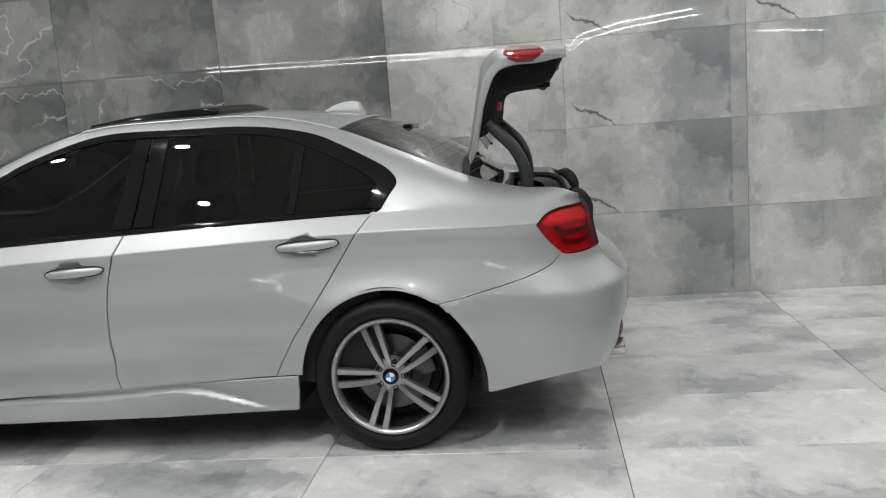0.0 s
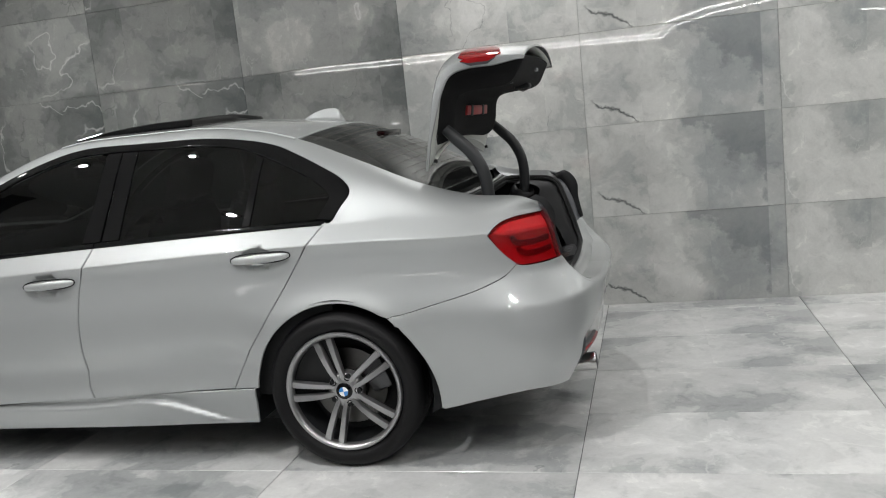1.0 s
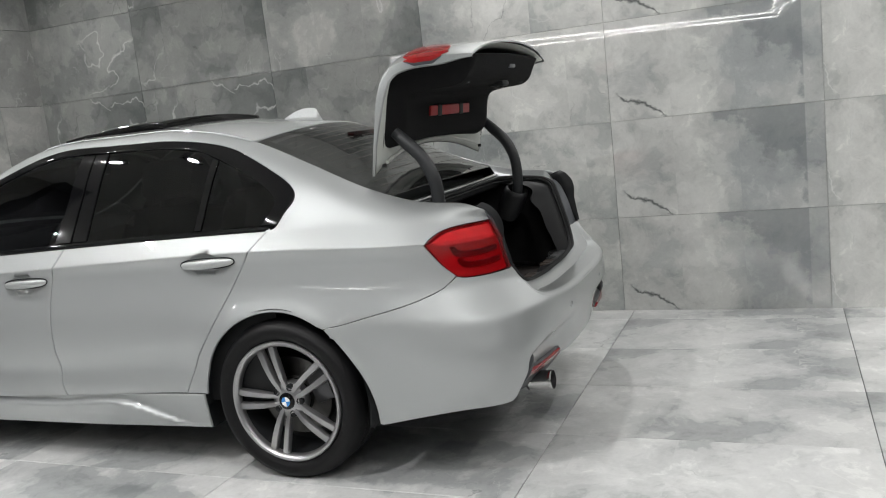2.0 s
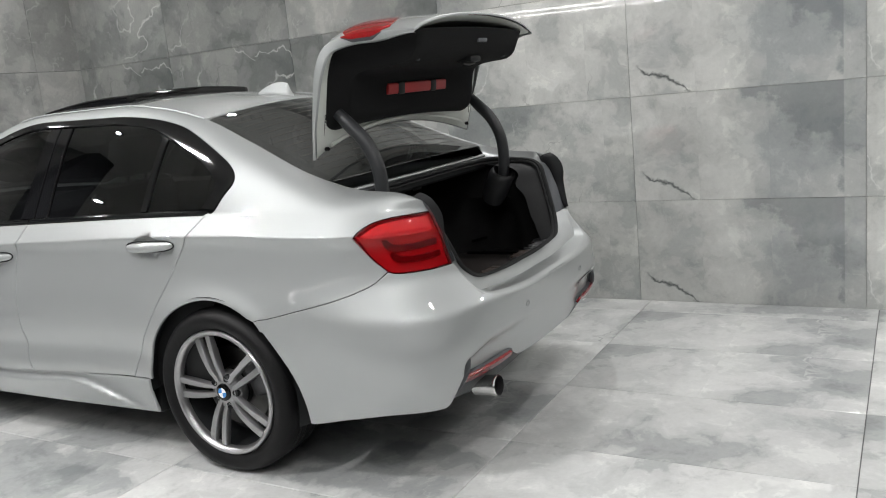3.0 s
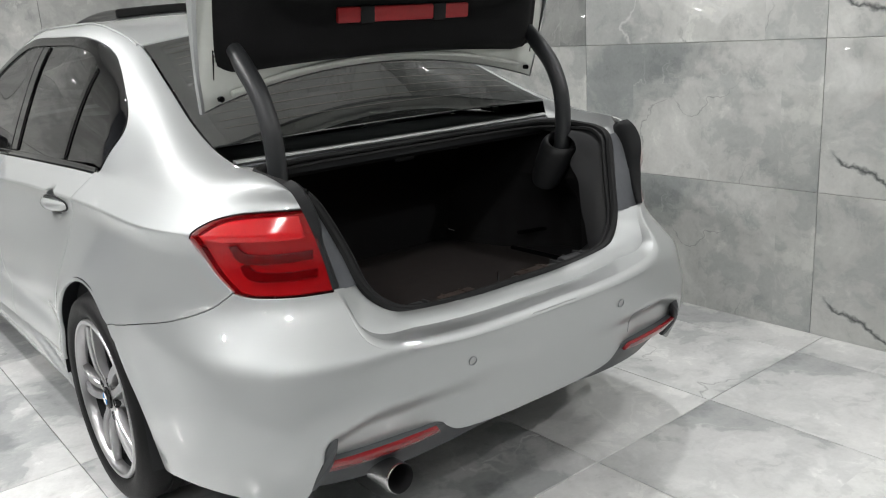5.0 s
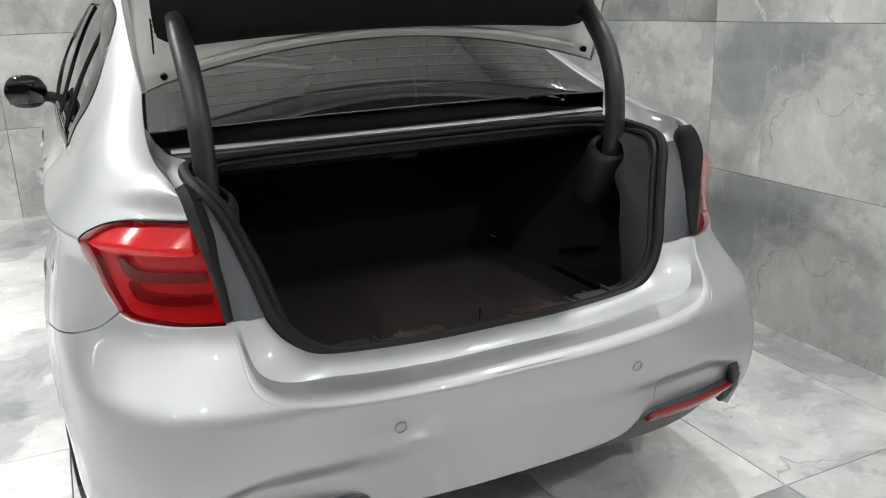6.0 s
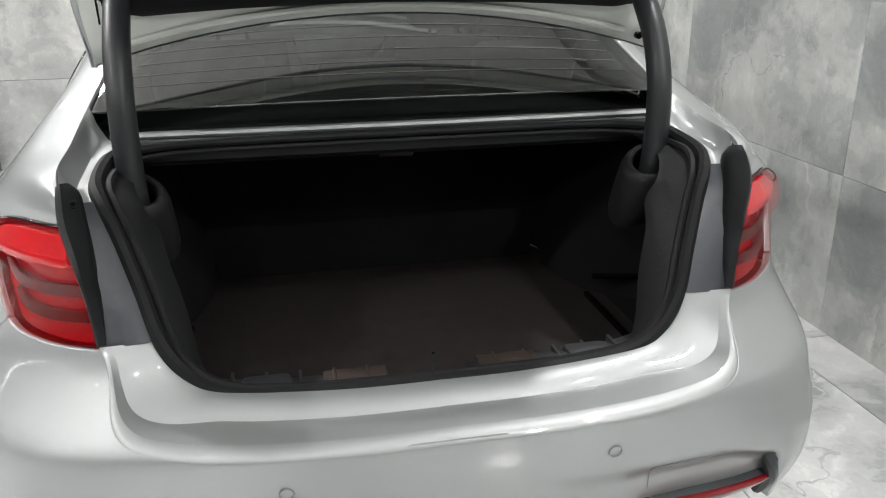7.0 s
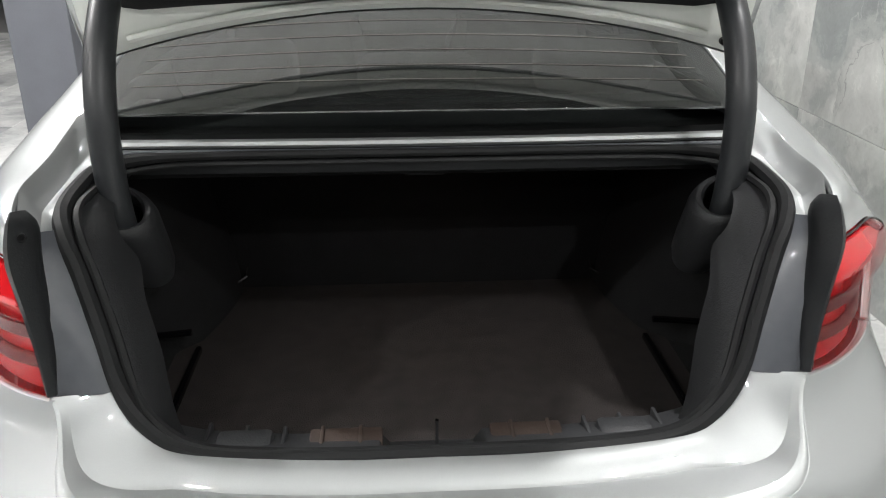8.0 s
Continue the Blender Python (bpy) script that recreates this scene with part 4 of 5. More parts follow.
def aperture():
    """The gutter between the outer panels and the rubber seal, in paint above and below and bare plastic beside the lamps."""
    line = [Vector(p) for p in SEAL[CUT:]]
    i1 = next(i for i, p in enumerate(line) if p.z < 0.972 and p.x > 0.7)
    i2 = next(i for i, p in enumerate(line) if p.z < 0.765 and p.x > 0.7)
    n = 40

    def strip(name, outer, inner, shape, mat, label):
        rows = []
        a_, b_ = resample(outer, n), resample(inner, n)
        for a, dz, dx in shape:
            rows.append([p.lerp(q, a) + Vector((dx, 0, dz)) * 1.0 for p, q in zip(a_, b_)])
        ob = loft(name, rows, mat, car, label)
        if sum(p.normal.z * p.area for p in ob.data.polygons) < 0:
            ob.data.flip_normals()
        return ob

    tongue = strip("lid_gutter", DECK_EDGE, line[:i1 + 1], [(0, 0, 0), (0.10, -0.004, 0), (0.2, -0.016, 0), (0.45, -0.020, 0), (0.6, -0.014, 0), (0.75, -0.004, 0), (0.9, 0.004, 0), (1, 0.004, 0)], PAINT, "painted gutter along the deck")
    # its end dips under the lamp's cheek
    for v in tongue.data.vertices:
        k = ease(0.80, 0.93, (v.index % n) / (n - 1)) * (1 - 0.8 * (v.index // n) / 7)
        v.co.z -= 0.030 * k
    strip("lamp_panel", LAMP_EDGE, line[i1:i2 + 1], [(0, 0, 0), (0.15, -0.003, -0.006), (0.45, -0.002, 0.002), (0.8, 0.001, 0.006), (1, 0.002, 0)], GREY_PRIMER, "grey panel between lamp and seal")
    # the bumper's top: a rounded edge, a flat shelf, then a bright ledge that rises to the seal
    a_, b_ = resample(TAIL_EDGE, 60), resample(line[i2:], 60)

    def across_shelf(name, steps, label, lap=False):
        rows = []
        if lap:
            row = []
            for p, q in zip(a_, b_):
                out = Vector((p.x - q.x, p.y - q.y, 0)).normalized()
                row.append(p + out * 0.0022 - Vector((0, 0, 0.006)))
            rows.append(row)
        for f0, f1, flat_z, corner_z in steps:
            row = []
            for i, (p, q) in enumerate(zip(a_, b_)):
                k = ease(4, 22, i)
                a = f0 + (f1 - f0) * k
                m = p.lerp(q, a)
                m.z = (m.z + corner_z * ease(0, 9, i)) * (1 - k) + (p.z + flat_z) * k
                row.append(m)
            rows.append(row)
        ob = loft(name, rows, PAINT, car, label)
        if sum(p.normal.z * p.area for p in ob.data.polygons) < 0:
            ob.data.flip_normals()
        return ob

    across_shelf("bumper_shelf", ((0, 0, 0, 0), (0.02, 0.05, 0.005, 0.003), (0.04, 0.11, 0.0085, 0.003), (0.06, 0.17, 0.010, 0.002)), "silver-white bumper edge under the opening", lap=True)
    across_shelf("bumper_shelf", ((0.06, 0.17, 0.010, 0.002), (0.09, 0.30, 0.0105, -0.005), (0.13, 0.46, 0.0105, -0.012), (0.17, 0.62, 0.010, -0.020)), "silver-white flat bumper shelf")
    across_shelf("bumper_ledge", ((0.17, 0.62, 0.010, -0.020), (0.22, 0.645, 0.016, -0.018), (0.40, 0.72, 0.025, -0.008), (0.65, 0.80, 0.032, 0.002), (0.85, 0.90, 0.036, 0.005), (0.95, 0.96, 0.035, 0.003), (1, 1, 0.022, 0.0)), "silver-white ledge beside the seal")
    # black plastic cheek with its screw beside the lamp
    a = [Vector((0.775, -0.602, 1.008)), Vector((0.806, -0.598, 0.993)), Vector((0.836, -0.592, 0.955)), Vector((0.852, -0.576, 0.89)), Vector((0.863, -0.564, 0.83)), Vector((0.874, -0.556, 0.768))]
    b = [Vector((0.735, -0.585, 1.000)), Vector((0.745, -0.560, 0.985)), Vector((0.772, -0.548, 0.940)), Vector((0.806, -0.540, 0.87)), Vector((0.838, -0.538, 0.815)), Vector((0.866, -0.538, 0.768))]
    a, b = resample(smooth_line([tuple(p) for p in a]), 24), resample(smooth_line([tuple(p) for p in b]), 24)
    out = Vector((0.55, 0.25, 0.25))
    b = [p.lerp(q, 0.74) for p, q in zip(a, b)]
    swell = [0.028 * (1 - ease(9, 15, i)) for i in range(24)]
    rows = [[p - out * 0.004 for p in a], [p + out * 0.010 for p in a], [p.lerp(q, 0.12) + out * (0.015 + w) for p, q, w in zip(a, b, swell)], [p.lerp(q, 0.6) + out * (0.017 + w) for p, q, w in zip(a, b, swell)],
            [p.lerp(q, 0.92) + out * (0.013 + 0.7 * w) for p, q, w in zip(a, b, swell)], [q + out * 0.004 for q in b], [q - out * 0.012 for q in b]]
    cheek = loft("lamp_cheek", rows, BLACK_PLASTIC, car, "black plastic cheek beside the tail lamp")
    bm = turned([(0.0, 0.001), (0.0035, 0.001), (0.0035, -0.003), (0.0052, -0.0035), (0.0062, -0.002), (0.0062, 0.006)], 20)
    part("screw_cap", bm, LINER, cheek, "round screw cap", m=Matrix.Translation((0.8215, -0.5685, 0.990)) @ out.to_track_quat("-Y", "Z").to_matrix().to_4x4())


aperture()

# everything so far stands on the left; the right side is its mirror image
for o in [c for c in car.children]:
    mirrored(o)
bumper()

# the rubber seal runs right round the opening
loop = [Vector(p) for p in SEAL] + [Vector((p[0], -p[1], p[2])) for p in SEAL[::-1][1:-1]]
part("boot_seal", tube([p + Vector((0, 0, 0.006)) for p in loop], [0.013 if p.x > 0.56 else 0.0075 + 0.0055 * ease(0.42, 0.56, abs(p.y)) for p in loop], 8, closed=True), RUBBER, car, "black rubber boot seal")
part("seal_lip", tube([p + Vector((0.006 - 0.012 * ease(0.55, 0.75, p.x), 0.020 * (1 if p.y < 0 else -1) * ease(0.30, 0.50, abs(p.y)), -0.008 + 0.012 * ease(0.55, 0.7, p.x) + 0.012 * (1 - ease(0.66, 0.74, p.z)))) for p in loop], [0.007 if p.x > 0.56 else 0.005 for p in loop], 6, closed=True), RUBBER, car, "black rubber seal lip")

# roof, glass, bonnet
W = 0.55
SCREEN_END = 0.452


def across(u0, u1, n=20, w=W):
    return [(u, -w) for u in np.linspace(u0, u1, n)] + [(u1, b) for b in np.linspace(-w, w, 17)[1:-1]] + [(u, w) for u in np.linspace(u1, u0, n)] + [(u0, b) for b in np.linspace(w, -w, 17)[1:-1]]


roof = plate("roof", across(-1.42, -0.165, 26), top, PAINT, car, "silver-white roof", 0.04, 0.02, 0.001)


def screen(u, b):
    """The rear screen, running straight on down behind the gutter."""
    if u <= 0.37:
        return top(u, b)
    p, q = top(0.36, b), top(0.37, b)
    return q + (q - p) * ((u - 0.37) / 0.01)


rear_screen = plate("rear_screen", across(-0.160, SCREEN_END, 18, 0.545), screen, REAR_GLASS, car, "dark tinted rear screen", 0.04, 0.005, 0.001, 0.001, lift=-0.003)
windscreen = plate("windscreen", across(-2.36, -1.43, 16, 0.545), top, CLEAR_GLASS, car, "clear windscreen", 0.05, 0.005, 0.001, 0.001, lift=-0.003)
plate("bonnet", across(-3.42, -2.42, 18, 0.549), top, PAINT, car, "silver-white bonnet", 0.05, 0.02, 0.002)
# black print round the rear screen and the heater wires in it
for line in ([(u, s * 0.527) for u in np.linspace(-0.155, SCREEN_END - 0.006, 22)] for s in (-1, 1)):
    o = [(u, b * 1.032) for u, b in line] + [(u, b * 0.955) for u, b in line[::-1]]
    plate("screen_border", o, screen, GLOSS_BLACK, rear_screen, "black printed border", 0.03, 0.001, 0, 0.0003, lift=-0.006)
for a, b in ((-0.158, -0.130), (SCREEN_END - 0.022, SCREEN_END - 0.002)):
    plate("screen_border", [(a, -0.52), (a, 0.52), (b, 0.52), (b, -0.52)], screen, GLOSS_BLACK, rear_screen, "black printed border", 0.03, 0.001, 0, 0.0003, lift=-0.006)
WIRE = simple("heater_wire", (0.24, 0.23, 0.21), 0.6, spec=0.2)
for u in np.linspace(-0.10, 0.37, 13):
    part("heater_wire", tube([tuple(Vector(screen(u, b)) - Vector((0, 0, 0.0022))) for b in np.linspace(-0.49, 0.49, 25)], 0.0007, 4), WIRE, rear_screen, "thin heater wire")

# glass roof panel, tilted up at its rear edge
def sun_panel(u, b):
    p = Vector(top(u, b))
    return p + Vector((0, 0, 0.012 + 0.024 * ease(-1.40, -0.95, u)))


plate("sunroof", [(-1.385, -0.40), (-0.80, -0.40), (-0.765, 0.0), (-0.80, 0.40), (-1.385, 0.40), (-1.41, 0)], sun_panel, GLOSS_BLACK, roof, "black glass sunroof tilted open", 0.05, 0.035, 0.001, 0.006)
plate("sunroof_frame", [(-1.39, -0.41), (-0.78, -0.41), (-0.74, 0.0), (-0.78, 0.41), (-1.39, 0.41), (-1.415, 0)], top, BLACK_PLASTIC, roof, "black sunroof frame", 0.05, 0.004, 0.001, 0.002, lift=0.003)
for s in (-1, 1):
    part("roof_moulding", tube([tuple(Vector(top(u, s * 0.556)) + Vector((0, 0, 0.001))) for u in np.linspace(-1.40, -0.17, 30)], 0.004, 6), PAINT, roof, "slim roof joint moulding")

# aerial fin
def fin():
    bm = bmesh.new()
    rows = []
    for k in range(15):
        a = k / 14
        x = -0.385 + 0.215 * a
        h = 0.060 * (1 - (1 - min(a / 0.78, 1)) ** 1.9) * (1 - 0.92 * ease(0.84, 1.0, a))
        wd = 0.004 + 0.030 * math.sin(math.pi * min(a * 0.62 + 0.03, 1)) ** 0.7
        zb = top(-0.40 + 0.235 * a, 0).z - 0.006
        lean = 0.018 * a
        ring = []
        for j in range(13):
            t = -1 + 2 * j / 12
            ring.append(bm.verts.new((x - lean * 0, wd * (t if abs(t) > 0.99 else t * (1 - 0.62 * (1 - abs(t)) ** 0.3)), zb + (h + 0.006) * (1 - abs(t) ** 1.25))))
        rows.append(ring)
    for r, s in zip(rows, rows[1:]):
        for j in range(12):
            bm.faces.new((r[j], r[j + 1], s[j + 1], s[j]))
    bm.faces.new(rows[0])
    bm.faces.new(rows[-1][::-1])
    part("aerial_fin", bm, PAINT, roof, "silver-white shark-fin aerial")


fin()


# ---- wheels ----
def wheel(x, y, spin):
    """Tyre with rim, five split spokes, cap, bolts and brake; built facing -y, about its centre."""
    RIM, TY = 0.242, 0.326
    tyre = part("wheel", turned([(RIM - 0.006, 0.028), (RIM + 0.004, 0.022), (0.262, 0.006), (0.288, 0.001), (0.306, 0.010), (0.318, 0.030), (TY, 0.055), (TY, 0.085), (TY - 0.004, 0.087), (TY - 0.004, 0.092), (TY, 0.094), (TY, 0.125),
                                 (TY - 0.004, 0.127), (TY - 0.004, 0.133), (TY, 0.135), (TY, 0.170), (TY - 0.004, 0.172), (TY - 0.004, 0.178), (TY, 0.180), (TY - 0.002, 0.205), (0.312, 0.232), (0.29, 0.242), (RIM, 0.225)], 72), TYRE, car, "black low-profile tyre on a gunmetal alloy wheel")
    part("rim", turned([(RIM + 0.003, 0.024), (RIM + 0.004, 0.014), (RIM, 0.008), (RIM - 0.009, 0.008), (RIM - 0.014, 0.012), (RIM - 0.020, 0.024), (RIM - 0.021, 0.040)], 72), ALLOY, tyre, "gunmetal alloy rim")
    part("rim_barrel", turned([(RIM - 0.021, 0.040), (RIM - 0.022, 0.060), (0.205, 0.120), (0.208, 0.215), (RIM, 0.232)], 72), BLACK_PLASTIC, tyre, "dark inside of the rim")
    for k in range(5):
        for s in (-1, 1):
            bm = bmesh.new()
            rows = []
            for i in range(9):
                a = i / 8
                r = 0.040 + (RIM - 0.012 - 0.040) * a
                off = s * (0.0145 + 0.0150 * a + 0.002 * math.sin(math.pi * a))
                half = 0.0098 + 0.0048 * a
                face = 0.024 - 0.010 * math.sin(math.pi * min(a * 0.9 + 0.05, 1)) + (0.004 if a < 0.2 else 0)
                ring = []
                for dy, dz in ((half + 0.001, 0.040), (half, face + 0.005), (half - 0.0025, face), (-half + 0.0025, face + 0.0015), (-half, face + 0.006), (-half - 0.001, 0.040)):
                    ring.append(bm.verts.new((r, dz, off + s * dy)))
                rows.append(ring)
            for p, q in zip(rows, rows[1:]):
                for j in range(5):
                    bm.faces.new((p[j], p[j + 1], q[j + 1], q[j]))
            bmesh.ops.rotate(bm, matrix=Matrix.Rotation(radians(72 * k + spin), 3, "Y"), verts=bm.verts, cent=(0, 0, 0))
            part("spoke", bm, ALLOY, tyre)
    part("hub", turned([(0.0, 0.028), (0.036, 0.026), (0.046, 0.028), (0.066, 0.034), (0.074, 0.044), (0.076, 0.075)], 40), ALLOY, tyre)
    cap = part("hub_cap", turned([(0.0, 0.016), (0.024, 0.016), (0.028, 0.019), (0.033, 0.020), (0.0345, 0.027)], 32), GLOSS_BLACK, tyre, "round badge cap in black, blue and white")
    for i, mt in enumerate((CAP_WHITE, CAP_BLUE, CAP_WHITE, CAP_BLUE)):
        bm = bmesh.new()
        c = bm.verts.new((0, 0.0152, 0))
        arc = [bm.verts.new((0.0195 * math.cos(radians(90 * i + 11.25 * j + 8)), 0.0152, 0.0195 * math.sin(radians(90 * i + 11.25 * j + 8)))) for j in range(9)]
        for p, q in zip(arc, arc[1:]):
            bm.faces.new((c, p, q))
        part("badge_field", bm, mt, cap)
    for k in range(5):
        a = radians(72 * k + 36 + spin)
        bm = turned([(0.0, 0.030), (0.009, 0.030), (0.010, 0.026), (0.0135, 0.025), (0.0150, 0.030), (0.0155, 0.046)], 14)
        bmesh.ops.translate(bm, vec=(0.056 * math.cos(a), 0, -0.056 * math.sin(a)), verts=bm.verts)
        part("wheel_bolt", bm, BLACK_PLASTIC, tyre, "dark sunken wheel bolt")
    part("brake_disc", turned([(0.075, 0.085), (0.080, 0.098), (0.158, 0.098), (0.160, 0.102), (0.160, 0.118), (0.075, 0.118)], 48), STEEL, tyre, "steel brake disc")
    bm = bmesh.new()
    box(bm, 0.085, 0.178, 0.075, 0.135, -0.065, 0.065, 0.014)
    bmesh.ops.rotate(bm, matrix=Matrix.Rotation(radians(-20), 3, "Y"), verts=bm.verts, cent=(0, 0, 0))
    part("brake_caliper", bm, ALLOY_DARK, tyre, "dark brake caliper")
    part("drum_back", turned([(0.0, 0.140), (0.20, 0.140), (0.206, 0.16)], 32), BLACK_PLASTIC, tyre)
    tyre.matrix_basis = pose(x, y, AXLE_Z)
    return tyre


CAP_WHITE = simple("badge_white", (0.80, 0.80, 0.80), 0.2)
CAP_BLUE = simple("badge_blue", (0.05, 0.22, 0.55), 0.2)
FACE = -0.876
rear_left = wheel(0.0, FACE, 36)
for x, turn in ((-WHEELBASE, 0), (0.0, 180), (-WHEELBASE, 180)):
    w = copy_thing(rear_left, pose(x, FACE if not turn else -FACE, AXLE_Z, 0, 0, turn))
# wheel housings and underbody
for x in (0.0, -WHEELBASE):
    for s in (-1, 1):
        rows = [[Vector((x + r * math.cos(a), s * y, AXLE_Z + r * math.sin(a))) for a in np.linspace(radians(-14), radians(184), 40)] for r, y in ((ARCH_R + 0.012, 0.868), (ARCH_R + 0.03, 0.80), (ARCH_R + 0.02, 0.56), (0.02, 0.56))]
        loft("wheel_housing", rows, BLACK_PLASTIC, car, "black plastic wheel housing")
part("underbody", rounded(-3.30, 0.50, -0.56, 0.56, 0.20, 0.26, 0.02), BLACK_PLASTIC, car, "dark underbody")
part("underbody", rounded(-2.40, -0.42, -0.80, 0.80, 0.16, 0.30, 0.02), BLACK_PLASTIC, car, "dark underbody")


# exhaust
PIPE = simple("satin_steel_pipe", (0.55, 0.545, 0.54), 0.22, metal=1.0, scale=200)


def exhaust():
    c = Vector((0.972, -0.484, 0.300))
    pr = [(0.0365, -0.003), (0.0385, 0.0), (0.039, 0.003), (0.038, 0.02), (0.037, 0.09)]
    bm = turned(pr, 32)
    tilt = Matrix.Translation(c) @ Matrix.Rotation(radians(90), 4, "Z") @ Matrix.Rotation(radians(-4), 4, "X")
    pipe = part("exhaust_pipe", bm, PIPE, car, "polished round exhaust tip", m=tilt)
    part("pipe_inside", turned([(0.0365, -0.003), (0.0355, 0.01), (0.035, 0.10), (0.0, 0.10)], 32), ALLOY_DARK, pipe, "dark inside of the pipe")
    part("silencer", rounded(0.36, 0.74, -0.56, 0.10, 0.26, 0.38, 0.05, 3), ALLOY_DARK, car, "dull exhaust silencer")


exhaust()


# ---- boot ----
def boot():
    z0, zf = 0.535, 0.545
    # carpeted floor
    part("boot_floor", rounded(0.06, 0.84, -0.52, 0.52, 0.50, 0.560, 0.012), CARPET, car, "dark brown-black boot carpet")
    # back wall (seat backs)
    part("seat_back_panel", rounded(0.03, 0.075, -0.62, 0.62, 0.50, 0.985, 0.015), LINER, car, "dark felt seat back behind the boot")
    part("shelf_underside", rounded(0.02, 0.485, -0.64, 0.64, 0.965, 0.985, 0.004), LINER, car, "black shelf underside")
    # side liners with a hollow, as lofted felt
    for s in (-1, 1):
        rows = []
        for k in range(9):
            a = k / 8
            z = 0.555 + (0.985 - 0.555) * a
            row = []
            for i in range(17):
                t = i / 16
                x = 0.06 + (0.80 - 0.06 - 0.07 * a) * t
                w = 0.500 + 0.05 * a
                hollow = 0.13 * math.exp(-((t - 0.62) / 0.17) ** 4) * (1 - ease(0.42, 0.60, a))
                arch_in = 0.075 * math.exp(-((x - 0.10) / 0.26) ** 2) * (1 - ease(0.2, 0.9, a) * 0.6)
                w = w + hollow - arch_in
                if t > 0.9:
                    w = w * (1 - (t - 0.9) * 10) + (0.455 + 0.075 * a) * ((t - 0.9) * 10)
                row.append(Vector((x, s * w, z)))
            rows.append(row)
        ob = loft("boot_side_liner", rows, LINER, car, "dark felt boot side liner with a pocket", flip=s > 0)
        part("pocket_floor", rounded(0.30, 0.72, *sorted((s * 0.46, s * 0.66)), 0.545, 0.556, 0.003), LINER, ob)
        part("pocket_back", rounded(0.28, 0.74, *sorted((s * 0.632, s * 0.640)), 0.54, 0.80, 0.003), LINER, ob)
        part("pocket_strap", tube([(0.415, s * 0.470, 0.622), (0.420, s * 0.540, 0.618), (0.425, s * 0.618, 0.612)], 0.007, 8), GLOSS_BLACK, ob, "glossy black pocket bar")
        part("pocket_lip", rounded(0.38, 0.72, *sorted((s * 0.462, s * 0.474)), 0.555, 0.572, 0.004), GLOSS_BLACK, ob, "glossy black pocket lip")
        # tie-down hook on the back wall
        hook = part("tie_down_hook", tube([(0.078, s * 0.430 - 0.017, 0.612), (0.100, s * 0.430 - 0.016, 0.600), (0.112, s * 0.430, 0.592), (0.100, s * 0.430 + 0.016, 0.600), (0.078, s * 0.430 + 0.017, 0.612)], 0.0042, 8), CHROME, car, "small chrome tie-down hook")
        # gooseneck hinge arm with its moulded sleeve
        path = smooth_line([(0.442, s * 0.520, 1.305), (0.484, s * 0.520, 1.262), (0.545, s * 0.519, 1.197), (0.584, s * 0.518, 1.115), (0.594, s * 0.517, 1.020), (0.584, s * 0.516, 0.930), (0.560, s * 0.515, 0.86)], 5)
        rad = [0.022 + 0.004 * ease(0, 6, i) for i in range(len(path))]
        part("hinge_arm", tube(path, rad, 18, flat=0.95, across=(0, 1, 0)), ARM_GREY, car, "dark grey gooseneck hinge arm")
        # the sleeve: a rolled rim round the arm, then a trunk that leans in and forward
        sl = []
        for a, r, wing in ((0.20, 0.034, 0), (0.04, 0.038, 0), (0.0, 0.043, 0), (0.0, 0.051, 0.10), (0.05, 0.057, 0.25), (0.14, 0.060, 0.42), (0.22, 0.059, 0.34), (0.36, 0.058, 0.10), (0.60, 0.056, 0), (0.85, 0.052, 0), (1.0, 0.044, 0), (1.02, 0.01, 0)):
            c = Vector((0.584, s * 0.517, 0.950)).lerp(Vector((0.525, s * 0.500, 0.815)), a)
            ring = []
            for t in np.linspace(-math.pi, math.pi, 41)[:-1]:
                k = r * (1 + wing * math.exp(-((t - s * 1.0) / 0.38) ** 2))
                ring.append(c + Vector((k * math.cos(t), k * math.sin(t), -0.020 * math.cos(t) + s * 0.014 * math.sin(t))))
            sl.append(ring)
        loft("hinge_sleeve", sl, FLANK_FELT, car, "black moulded hinge sleeve", closed=True)
        # grey trim just inside the seal
        line = [Vector((p[0], s * -p[1], p[2])) for p in SEAL if p[0] > 0.52 and p[1] < -0.34]
        rows = []
        for dx, dy, dz in ((-0.002, 0.010, 0.0), (-0.012, 0.022, -0.004), (-0.040, 0.034, -0.008), (-0.065, 0.040, -0.012), (-0.090, 0.046, -0.014), (-0.095, 0.036, -0.010)):
            row = []
            for i, p in enumerate(line):
                a = i / (len(line) - 1)
                low = 1 - ease(0.62, 0.78, p.z) * 0.999
                cut_in = 1 + 0.35 * math.exp(-((p.z - 0.90) / 0.03) ** 2)
                row.append(p + Vector((dx * cut_in * (1 - 0.5 * low), -s * dy * (1 - 0.6 * low), dz - 0.5 * (abs(dx) * low if p.z < 0.72 else 0))))
            rows.append(row)
        loft("boot_side_trim", rows, FLANK_FELT, car, "dark grey moulded trim inside the boot opening", flip=s > 0)
    # sill trim with ribs
    sill = bmesh.new()
    sx = lambda y: 0.862 - 0.16 * (y / 0.46) ** 4 * 0.35
    rows = []
    for k, (dx, z) in enumerate(((-0.082, 0.557), (-0.078, 0.618), (-0.070, 0.632), (-0.012, 0.648), (0.004, 0.650))):
        rows.append([Vector((sx(y) + dx, y, z - (0.020 if abs(y) < 0.075 and k in (1, 2, 3) else 0.0) + 0.10 * max(abs(y) - 0.36, 0) ** 1.3)) for y in np.linspace(-0.45, 0.45, 61)])
    sill_trim = loft("boot_sill_trim", rows, SILL_PLASTIC, car, "dark grey ribbed boot sill trim", flip=True)
